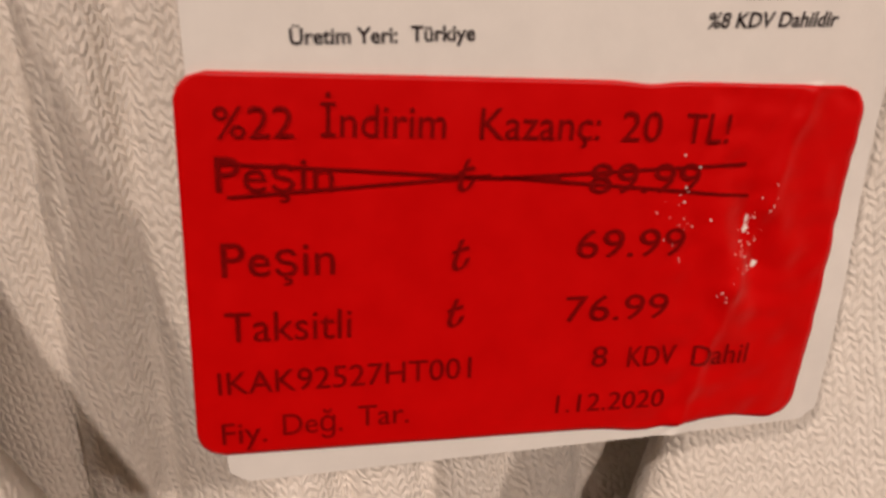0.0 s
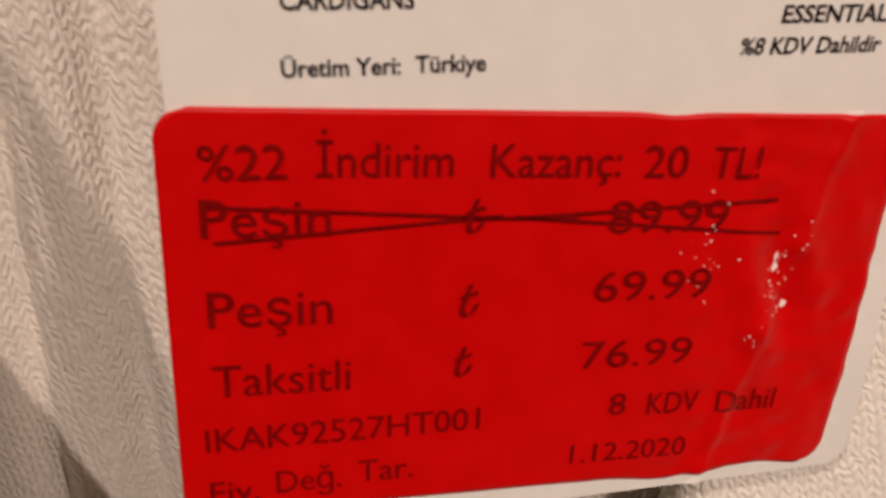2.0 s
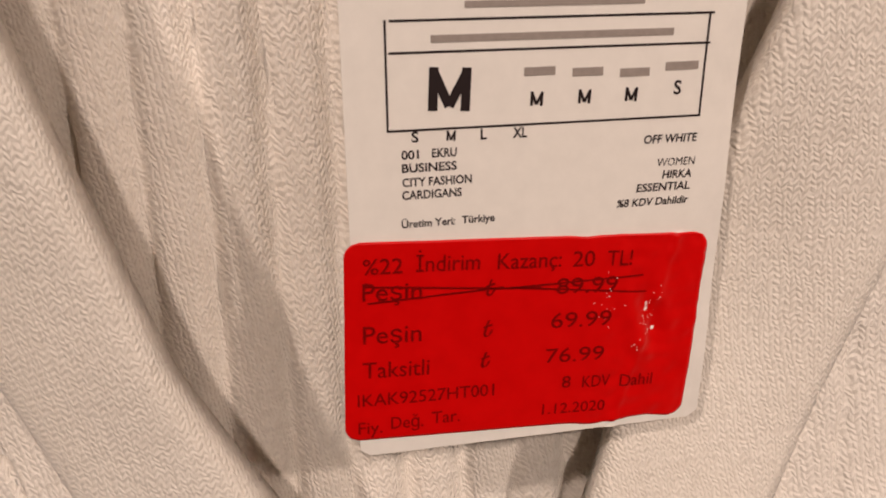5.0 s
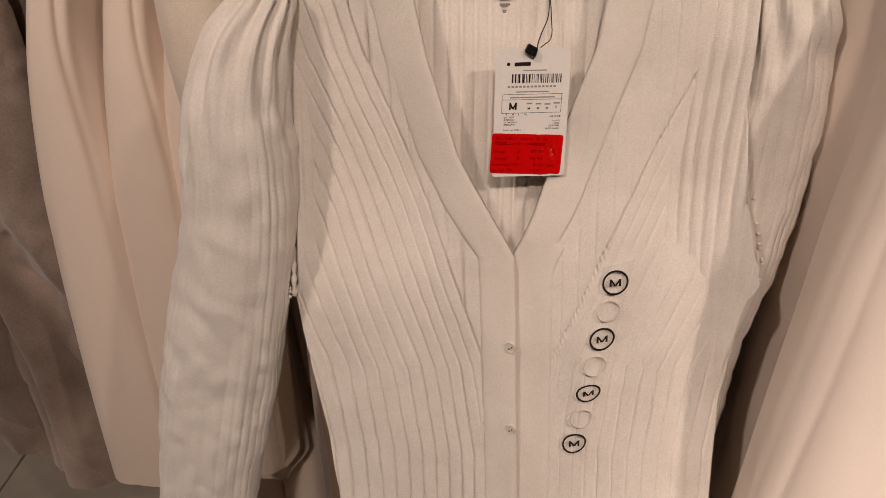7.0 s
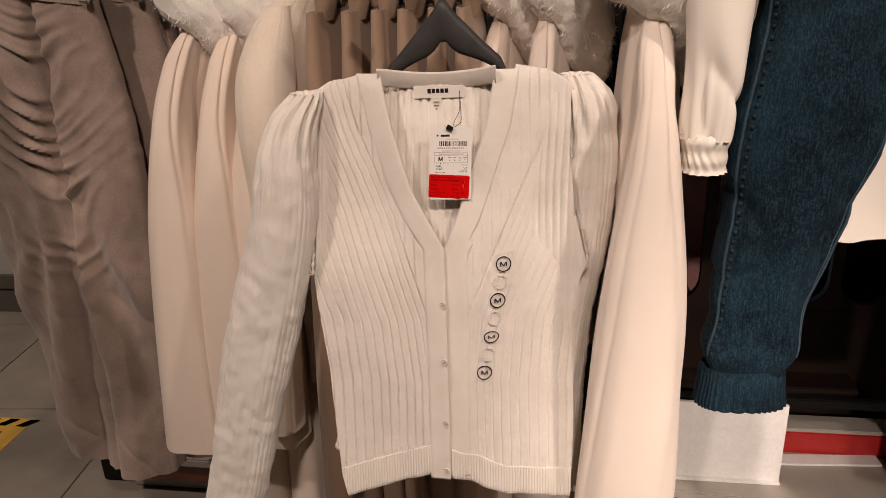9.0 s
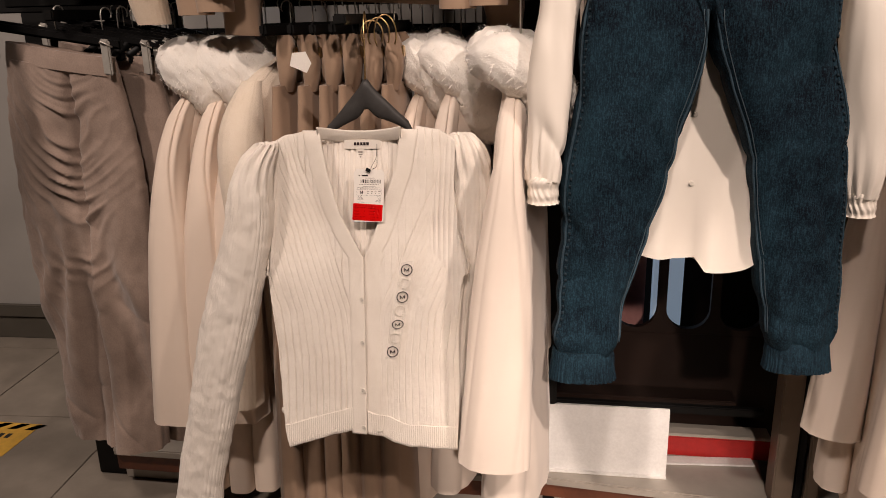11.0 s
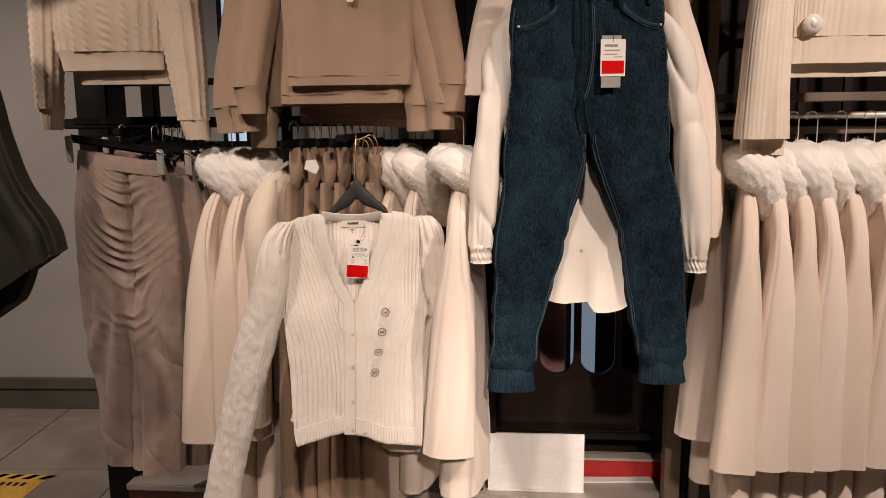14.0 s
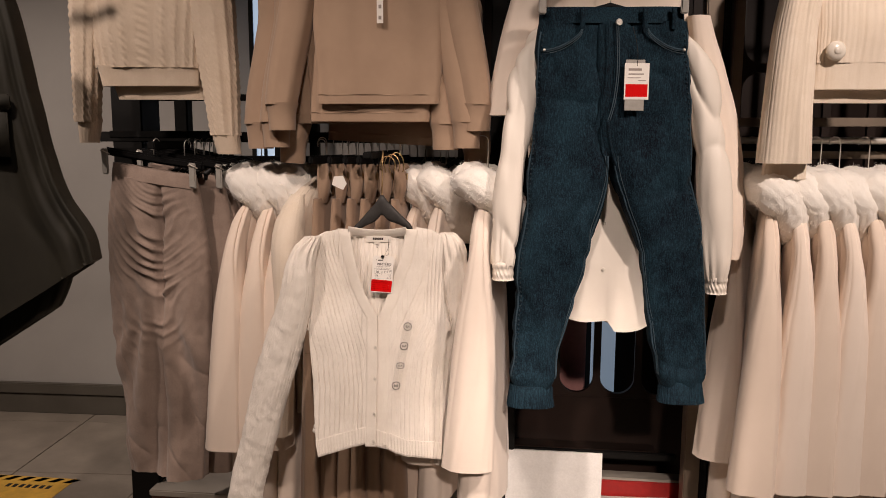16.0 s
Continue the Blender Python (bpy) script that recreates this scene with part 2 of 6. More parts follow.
def grid_faces(bm, vs, closed=False, flip=False):
    rows, cols = len(vs), len(vs[0])
    for i in range(rows - 1):
        for j in range(cols if closed else cols - 1):
            q = (vs[i][j], vs[i][(j + 1) % cols], vs[i + 1][(j + 1) % cols], vs[i + 1][j])
            bm.faces.new(q[::-1] if flip else q)


def tube(rows, m=60, n=40, e=0.85, disp=None, bm=None, cap=True):
    """A cloth tube hung upright. rows: z, cx, cy, half width, half depth, from the top down. disp(angle, s, x, z): fold height."""
    bm = bm or bmesh.new()
    r = spline(rows, m)
    vs = []
    for i in range(m):
        z, cx, cy, a, b = r[i]
        a, b = max(a, 0.002), max(b, 0.002)
        s = i / (m - 1)
        ring = []
        for j in range(n):
            th = 2 * math.pi * j / n
            c, q = math.cos(th), math.sin(th)
            ox, oy = math.copysign(abs(c) ** e, c), math.copysign(abs(q) ** e, q)
            x, y = cx + a * ox, cy + b * oy
            if disp:
                k = disp(th, s, x, z)
                nn = math.hypot(c / a, q / b)
                x, y = x + k * c / a / nn, y + k * q / b / nn
            ring.append(bm.verts.new((x, y, z)))
        vs.append(ring)
    if cap:
        for end in (0, -1):
            z, cx, cy, a, b = r[end]
            up = -0.012 if end == 0 else 0.012
            ring = [bm.verts.new((cx + (v.co.x - cx) * 0.93, cy + (v.co.y - cy) * 0.85, v.co.z)) for v in vs[end]]
            deep = [bm.verts.new((cx + (v.co.x - cx) * 0.9, cy + (v.co.y - cy) * 0.8, v.co.z + up)) for v in vs[end]]
            if end == 0:
                vs = [deep, ring] + vs
            else:
                vs = vs + [ring, deep]
    grid_faces(bm, vs, True)
    if cap:
        bm.faces.new(vs[0])
        bm.faces.new(vs[-1][::-1])
        for ring in (vs[2], vs[-3]):
            for j in range(n):
                bm.edges.get((ring[j], ring[(j + 1) % n])).smooth = False
    bmesh.ops.recalc_face_normals(bm, faces=bm.faces[:])
    return bm


def wire(pts, r, sides=8, bm=None):
    """A round rod along a line."""
    bm = bm or bmesh.new()
    p = [Vector(q) for q in pts]
    vs, ref = [], None
    for i, q in enumerate(p):
        d = (p[min(i + 1, len(p) - 1)] - p[max(i - 1, 0)]).normalized()
        if ref is None:
            ref = Vector((0, 0, 1)) if abs(d.z) < 0.9 else Vector((1, 0, 0))
        u = (ref - d * ref.dot(d)).normalized()
        w = d.cross(u)
        ref = u
        rr = r[i] if isinstance(r, (list, tuple)) else r
        vs.append([bm.verts.new(q + rr * (math.cos(k) * u + math.sin(k) * w)) for k in (2 * math.pi * j / sides for j in range(sides))])
    grid_faces(bm, vs, True)
    bm.faces.new(vs[0][::-1])
    bm.faces.new(vs[-1])
    bmesh.ops.recalc_face_normals(bm, faces=bm.faces[:])
    return bm


def block(lo, hi, bevel=0.003, bm=None):
    """A box between two corners with eased edges."""
    bm = bm or bmesh.new()
    mid = [(a + b) / 2 for a, b in zip(lo, hi)]
    m = Matrix.Translation(mid) @ Matrix.Diagonal([b - a for a, b in zip(lo, hi)] + [1])
    g = bmesh.ops.create_cube(bm, size=1, matrix=m)
    if bevel:
        vs = set(g["verts"])
        es = [e for e in bm.edges if e.verts[0] in vs and e.verts[1] in vs]
        bmesh.ops.bevel(bm, geom=es, offset=bevel, segments=2, affect="EDGES", clamp_overlap=True)
    return bm


def fold(x, z, fx, fz, seed=0.0):
    return noise.noise(Vector((x * fx + seed, z * fz, seed * 1.7)))


def hook_points(top=0.075, r=0.018):
    """A hanger's wire hook over the origin."""
    pts = [(0, 0, 0), (0, 0, top - 2 * r)]
    return pts + [(r - r * math.cos(a), 0, top - 2 * r + r * 1.0 * math.sin(a) + r * 0.0) for a in np.linspace(0.15, 3.7, 12)]

# ---- the shop ----


def structure(name, bm, mat, label, category, m=None, smooth=False):
    ob = part(name, bm, mat, None, label, smooth)
    tagged(ob, "", category, "", "structure")
    if m is not None:
        ob.matrix_basis = m
    return ob


floor = structure("floor", block((-6, -6, -0.12), (6, 2.2, -0.004), 0), M_GROUT, "grey stone tile floor with dark joints", "floor")
structure("wall_north", block((-6, 1.62, -0.1), (6, 1.8, 3.3), 0), M_WALL, "grey painted shop wall", "wall", pose(0, 0, 0, 0, 0, -2))
# Unseen walls that close the room, darkened so they bounce little light.
structure("wall_south", block((-6, -6, -0.1), (6, -5.85, 3.3), 0), M_SHADE, "unseen shop wall kept dark to cut bounced light", "wall")
structure("wall_west", block((-5, -6, -0.1), (-4.85, 2.2, 3.3), 0), M_SHADE, "unseen shop wall kept dark to cut bounced light", "wall")
structure("wall_east", block((5, -6, -0.1), (5.15, 2.2, 3.3), 0), M_SHADE, "unseen shop wall kept dark to cut bounced light", "wall")
# Ceiling out of view, near black to weaken the light it returns.
structure("ceiling", block((-6, -6, 3.3), (6, 2.2, 3.4), 0), M_CEIL, "unseen ceiling kept dark to cut bounced light", "ceiling")
bm = block((-5, 1.592, 0), (3, 1.616, 0.105), 0.003)
block((-5, 1.58, 0.107), (3, 1.616, 0.165), 0.006, bm)
structure("baseboard", bm, M_SKIRTING, "dark grey stepped skirting board", "baseboard", pose(0, 0, 0, 0, 0, -2))

# rack frame
rack = thing("wall_rack", "dark steel wall rack with bronze uprights and hanging rails", "clothes rack", (0, 0.5, 0), "", -4)


def upright(x, y, w, d, mat, name="upright"):
    bm = block((x - w / 2, y - d / 2, 0), (x + w / 2, y + d / 2, 2.6), 0.004)
    return part(name, bm, mat, rack, "", False)


upright(-0.965, 0.10, 0.115, 0.14, M_DARK)
post_l = upright(0.375, 0.05, 0.055, 0.06, M_DARK)
upright(0.432, 0.06, 0.035, 0.05, M_DARK)
post_r = upright(1.055, -0.02, 0.052, 0.07, M_POST)
upright(1.098, -0.01, 0.022, 0.05, M_DARK, "upright_channel")
upright(1.132, -0.015, 0.034, 0.06, M_POST)
upright(-0.80, 0.14, 0.05, 0.05, M_DARK)
upright(-0.63, 0.14, 0.03, 0.03, M_DARK)
upright(-0.30, 0.14, 0.035, 0.03, M_DARK)
for z, h in ((1.455, 0.035), (2.20, 0.035)):
    part("rail", block((-1.02, -0.06, z - h / 2), (0.40, -0.035, z + h / 2), 0.003), M_DARK, rack, "", False)
for z in (1.30, 1.375, 1.60):
    part("crossbar", block((-0.95, 0.15, z - 0.012), (0.37, 0.17, z + 0.012), 0.002), M_DARK, rack, "", False)
part("rail", wire([(1.14, -0.06, 1.452), (2.6, -0.06, 1.452)], 0.0105, 12), M_CHROME, rack, "chrome hanging rail")
part("rail", block((1.14, -0.02, 1.395), (2.6, 0.005, 1.418), 0.002), M_POST, rack, "", False)
part("rail", wire([(1.14, -0.06, 2.20), (2.6, -0.06, 2.20)], 0.0105, 12), M_CHROME, rack, "chrome hanging rail")
part("crossbar", block((1.14, 0.16, 1.50), (2.6, 0.18, 1.53), 0.002), M_POST, rack, "", False)
for x in (1.42, 1.78):
    part("back_strut", block((x, 0.18, 0.3), (x + 0.03, 0.2, 2.4), 0.002), M_POST, rack, "", False)
# arms that carry the front display pieces
part("display_arm", block((0.02, -0.50, 1.395), (0.045, -0.03, 1.415), 0.003), M_DARK, rack, "", False)
part("display_arm", block((0.645, -0.58, 1.935), (0.67, 0.02, 1.96), 0.003), M_DARK, rack, "", False)
part("rail", block((0.40, 0.01, 1.93), (1.04, 0.035, 1.965), 0.003), M_DARK, rack, "", False)
part("crossbar", block((0.40, 0.09, 0.30), (1.03, 0.11, 0.325), 0.003), M_DARK, rack, "", False)
part("display_arm", block((-0.72, -0.30, 1.415), (-0.695, -0.03, 1.44), 0.003), M_DARK, rack, "", False)
part("rail", block((-0.95, -0.12, 1.45), (-0.55, -0.095, 1.475), 0.003), M_DARK, rack, "", False)

# perforated back panel with long rounded openings
PW, PG = 0.128, 0.155
panel = thing("perforated_panel", "dark brown panel with tall rounded openings behind the rack", "wall panel", (0, 0.80, 0), "", -4)


def pill_cell(x0, x1, z0, z1, cx, hw, za, zb, y0, y1):
    bm = bmesh.new()
    inner, outer = [], []
    for a in np.linspace(0, math.pi, 15):
        inner.append((cx + hw * math.cos(a), zb - hw + hw * math.sin(a)))
    for a in np.linspace(math.pi, 2 * math.pi, 15):
        inner.append((cx + hw * math.cos(a), za + hw + hw * math.sin(a)))
    for i, (x, z) in enumerate(inner):
        top = i < 15
        f = (i if top else i - 15) / 14
        if top:
            outer.append((x1, z1 - 0.0001) if f < 0.25 else ((x0, z1) if f > 0.75 else (x1 + (x0 - x1) * (f - 0.25) * 2, z1)))
        else:
            outer.append((x0, z0) if f < 0.25 else ((x1, z0) if f > 0.75 else (x0 + (x1 - x0) * (f - 0.25) * 2, z0)))
    loops = []
    for pts, y in ((outer, y1), (outer, y0), (inner, y0), (inner, y1)):
        loops.append([bm.verts.new((x, y, z)) for x, z in pts])
    grid_faces(bm, loops + [loops[0]], True)
    bmesh.ops.remove_doubles(bm, verts=bm.verts[:], dist=1e-6)
    bmesh.ops.dissolve_degenerate(bm, edges=bm.edges[:], dist=1e-6)
    bmesh.ops.recalc_face_normals(bm, faces=bm.faces[:])
    return bm


for i in range(-2, 10):
    for k in range(3):
        x0 = 0.70 + (i - 0.5) * PG
        z0 = 0.465 + 0.622 * k
        part("panel_cell", pill_cell(x0, x0 + PG, z0, z0 + 0.622, x0 + PG / 2, PW / 2, z0 + 0.015, z0 + 0.607, -0.01, 0.01), M_PANEL, panel, "", False)
part("panel_base", block((0.70 - 3.3 * PG, -0.01, 0.09), (0.70 + 9.5 * PG, 0.01, 0.464), 0), M_PANEL, panel, "", False)
part("panel_ledge", block((0.45, -0.09, 0.26), (1.00, -0.012, 0.285), 0.003), M_PANEL, panel, "", False)
tagged(part("stored_board", block((0.60, 0.98, 0.06), (0.766, 1.0, 1.5), 0.003), M_PINK, None, "dusky pink board standing behind the panel", False), "", "board", "", "structure")
# Blue board added to glow where daylight is mirrored behind the panel.
tagged(part("glowing_pane", block((0.785, 0.96, 0.06), (0.884, 0.98, 1.5), 0.003), M_BLUEGLOW, None, "pale blue glowing board in place of reflected daylight behind the panel", False), "", "board", "", "structure")
# Dark sheet added for the shaded void; it hides the lit wall.
tagged(part("backdrop", block((0.22, 1.2, 0.0), (4.0, 1.22, 3.2), 0), M_PANEL, None, "dark sheet in place of the unlit void behind the panel", False), "", "partition", "", "structure")

# plinth
plinth = thing("rack_plinth", "low grey plinth with a red-brown wooden front edge", "plinth", (0.75, 0.44, 0), "", -9)
part("shelf_top", block((-0.40, -0.03, 0.100), (0.275, 0.42, 0.125), 0.004), M_SHELF, plinth, "", False)
part("front_edge", block((-0.40, -0.016, 0.052), (0.275, 0.0, 0.099), 0.004), M_WOOD, plinth, "red-brown wooden edge", False)
part("plinth_base", block((-0.40, 0.02, 0.0), (0.275, 0.40, 0.051), 0.003), M_SHELF, plinth, "", False)
plinth_2 = thing("rack_plinth", "low grey plinth with a red-brown wooden front edge", "plinth", (-0.3, 0.52, 0), "", -4)
for lo, hi in ((-0.62, 0.62),):
    part("shelf_top", block((lo, -0.03, 0.110), (hi, 0.32, 0.135), 0.004), M_SHELF, plinth_2, "", False)
    part("front_edge", block((lo, -0.016, 0.052), (hi, 0.0, 0.109), 0.004), M_WOOD, plinth_2, "red-brown wooden edge", False)
    part("plinth_base", block((lo, 0.02, 0.0), (hi, 0.30, 0.051), 0.003), M_SHELF, plinth_2, "", False)
plinth_3 = thing("rack_plinth", "low grey plinth with a red-brown wooden front edge", "plinth", (1.8, 0.36, 0), "", -4)
part("shelf_top", block((-0.65, -0.03, 0.100), (0.8, 0.4, 0.125), 0.004), M_SHELF, plinth_3, "", False)
part("front_edge", block((-0.65, -0.016, 0.052), (0.8, 0.0, 0.099), 0.004), M_WOOD, plinth_3, "red-brown wooden edge", False)
part("plinth_base", block((-0.65, 0.02, 0.0), (0.8, 0.38, 0.051), 0.003), M_SHELF, plinth_3, "", False)
box = thing("white_board", "white fibreboard sheet standing on the plinth", "board", (0.42, 0.505, 0.125), "", -4)
part("front", block((0.0, 0.0, 0.0), (0.345, 0.010, 0.215), 0.001), M_BOARD, box, "", False)
part("foot_strip", block((0.0, -0.012, 0.0), (0.345, -0.0005, 0.006), 0.001), M_BOARD, box, "", False)
bar = thing("red_box", "long red box lying on the plinth behind the white one", "box", (0.78, 0.60, 0.125), "", -4)
part("body", block((0, 0, 0), (0.30, 0.06, 0.065), 0.004), M_RED, bar, "", False)
part("lid", block((-0.002, -0.002, 0.066), (0.302, 0.062, 0.076), 0.002), M_SHELF, bar, "grey lid", False)
tagged(part("paper_sheet", block((0.775, 0.545, 0.126), (1.03, 0.585, 0.132), 0.001), M_BOARD, None, "white paper strip lying on the plinth", False), "", "paper")

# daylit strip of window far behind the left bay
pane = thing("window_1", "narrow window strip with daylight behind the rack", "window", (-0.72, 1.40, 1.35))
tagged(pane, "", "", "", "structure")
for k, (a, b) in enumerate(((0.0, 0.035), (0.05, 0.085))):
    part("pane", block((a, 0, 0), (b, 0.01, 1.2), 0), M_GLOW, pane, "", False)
part("window_frame", block((0.036, -0.01, 0), (0.049, 0.02, 1.2), 0.002), M_DARK, pane, "", False)
part("window_frame", block((-0.02, -0.01, 0), (-0.001, 0.02, 1.2), 0.002), M_DARK, pane, "", False)
part("transom", block((-0.001, -0.012, 0.37), (0.10, -0.002, 0.385), 0.001), M_BOARD, pane, "", False)
part("window_frame", block((0.086, -0.01, 0), (0.12, 0.02, 1.2), 0.002), M_DARK, pane, "", False)

# floor warning tape
tape = thing("floor_tape", "yellow floor sticker with black hazard stripes", "floor sticker", (-1.395, 0.89, 0.0), "", -4)
part("yellow_field", block((-0.60, -0.215, 0.0005), (0.0, -0.002, 0.0016), 0), M_YELLOW, tape, "", False)
for k in range(9):
    bm = bmesh.new()
    x = -0.585 + 0.068 * k
    vs = [bm.verts.new(q) for q in ((x, -0.045, 0.002), (x + 0.034, -0.045, 0.002), (x + 0.064, -0.006, 0.002), (x + 0.03, -0.006, 0.002))]
    f = bm.faces.new(vs)
    bmesh.ops.solidify(bm, geom=[f], thickness=0.0004)
    part("hazard_stripe", bm, M_TAPEK, tape, "", False)
for k in range(7):
    part("lettering_bar", block((-0.26 + 0.03 * k, -0.105, 0.0017), (-0.242 + 0.03 * k, -0.075, 0.0021), 0), M_TAPEK, tape, "", False)

# ---- the cardigan ----
def lerp(z, table):
    zs, vs = zip(*sorted(table))
    return float(np.interp(z, zs, vs))


OUT_L = [(0.50, -0.122), (0.55, -0.126), (0.60, -0.137), (0.69, -0.145), (0.77, -0.149), (0.84, -0.157), (0.915, -0.166), (1.0, -0.160), (1.08, -0.156), (1.17, -0.166)]
OUT_R = [(0.50, 0.214), (0.55, 0.214), (0.69, 0.219), (0.80, 0.217), (0.90, 0.228), (0.93, 0.238), (1.0, 0.222), (1.08, 0.214), (1.17, 0.216)]
IN_L = [(0.50, 0.032), (0.70, 0.0325), (0.90, 0.031), (0.951, 0.030), (0.985, 0.012), (1.04, -0.015), (1.12, -0.038), (1.21, -0.055)]
IN_R = [(0.50, 0.024), (0.90, 0.024), (0.940, 0.025), (0.985, 0.046), (1.04, 0.0655), (1.075, 0.0765), (1.12, 0.093), (1.21, 0.108)]
FRONT = [(0.48, -0.138), (0.60, -0.122), (0.77, -0.086), (0.90, -0.064), (0.95, -0.052), (0.98, -0.040), (1.01, -0.030), (1.05, -0.024), (1.12, -0.021), (1.20, -0.005)]


def soft_front(z):
    """Front line of the hanging body, with its bends eased."""
    return sum(lerp(z + d, FRONT) for d in (-0.045, -0.022, 0.0, 0.022, 0.045)) / 5


def card_front(x, z):
    u = (x - 0.03) / 0.20
    y = soft_front(z) + (0.006 * abs(u) ** 3 if u < 0 else 0.020 * u * u) + 0.004 * fold(x, z, 9, 5, 3.1) + 0.003 * fold(x, z, 24, 8, 7.7)
    y += 12.0 * max(0.0, z - 1.175) ** 2
    if x < 0.03:
        y -= 0.010 * math.exp(-(((x + 0.018) / 0.034) ** 2)) * math.exp(-(((z - 1.03) / 0.09) ** 2))
    else:
        y += 0.006 * math.exp(-(((x - 0.068) / 0.030) ** 2)) * math.exp(-(((z - 1.04) / 0.05) ** 2))
    y += 0.006 * math.exp(-(((x - 0.14 + 0.25 * (0.9 - z)) / 0.018) ** 2)) * min(1, max(0, (1.12 - z) / 0.1))
    return y


def card_back(x, z):
    u = (x - 0.03) / 0.20
    return lerp(z, [(0.48, -0.06), (0.6, -0.05), (0.85, -0.036), (0.95, -0.026), (1.0, -0.014), (1.05, -0.005), (1.12, 0.006), (1.2, 0.03)]) - 0.03 * abs(u) ** 3 + 0.003 * fold(x, z, 14, 5, 5.0)


def shoulder(x):
    return lerp(x, [(-0.18, 1.152), (-0.12, 1.188), (-0.06, 1.203), (0.03, 1.207), (0.11, 1.208), (0.18, 1.196), (0.23, 1.168)])


def hem(x):
    return lerp(x, [(-0.13, 0.566), (-0.05, 0.590), (0.031, 0.614), (0.034, 0.598), (0.12, 0.571), (0.22, 0.562)])


PITCH = 0.0112


def rib(ph, depth=0.0034, sharp=6):
    """A rib's profile: a flat crown and a narrow groove at whole numbers of ph."""
    return -depth * (abs((ph % 1.0) - 0.5) * 2) ** sharp


def uneven(x, z, seed):
    """How the knit's grooves come and go, and its small lumps."""
    return 0.62 + 0.75 * fold(x, z, 26, 9, seed) + 0.35 * fold(x, z, 80, 40, seed + 4)


DOT_L = [(0.50, 0.012), (0.75, 0.014), (0.842, 0.004), (0.993, -0.041), (1.119, -0.088), (1.21, -0.113)]
DOT_R = [(0.50, 0.053), (0.75, 0.050), (0.842, 0.059), (0.955, 0.107), (1.063, 0.156), (1.112, 0.180), (1.20, 0.205)]


def rib_phase(x, z, left):
    d = lerp(z, DOT_L if left else DOT_R)
    away = (d - x) if left else (x - d)
    if away > 0:
        return away / PITCH * (1 - 0.15 * min(1, away / 0.15))
    return (x if left else -x) / PITCH * 0.8


card = thing("cardigan", "off-white ribbed knit cardigan with a V neck on a charcoal hanger", "cardigan", (0.03, 0.0, 1.2))
CI = Matrix.Translation((-0.03, 0, -1.2))


def card_part(name, bm, mat, label="", parent=None, smooth=True):
    bmesh.ops.transform(bm, matrix=CI, verts=bm.verts[:])
    return part(name, bm, mat, parent or card, label, smooth)


def shell(rows, thick):
    """Sheet of knit from a grid of places, with a back face and closed rim."""
    bm = bmesh.new()
    vs = [[bm.verts.new(p) for p in r] for r in rows]
    bk = [[bm.verts.new((p[0], p[1] + thick, p[2])) for p in r] for r in rows]
    grid_faces(bm, vs)
    grid_faces(bm, bk, flip=True)
    n, c = len(vs), len(vs[0])
    for i in range(n - 1):
        bm.faces.new((vs[i][0], vs[i + 1][0], bk[i + 1][0], bk[i][0]))
        bm.faces.new((vs[i][-1], bk[i][-1], bk[i + 1][-1], vs[i + 1][-1]))
    for j in range(c - 1):
        bm.faces.new((vs[0][j], bk[0][j], bk[0][j + 1], vs[0][j + 1]))
        bm.faces.new((vs[-1][j], vs[-1][j + 1], bk[-1][j + 1], bk[-1][j]))
    bmesh.ops.recalc_face_normals(bm, faces=bm.faces[:])
    return bm


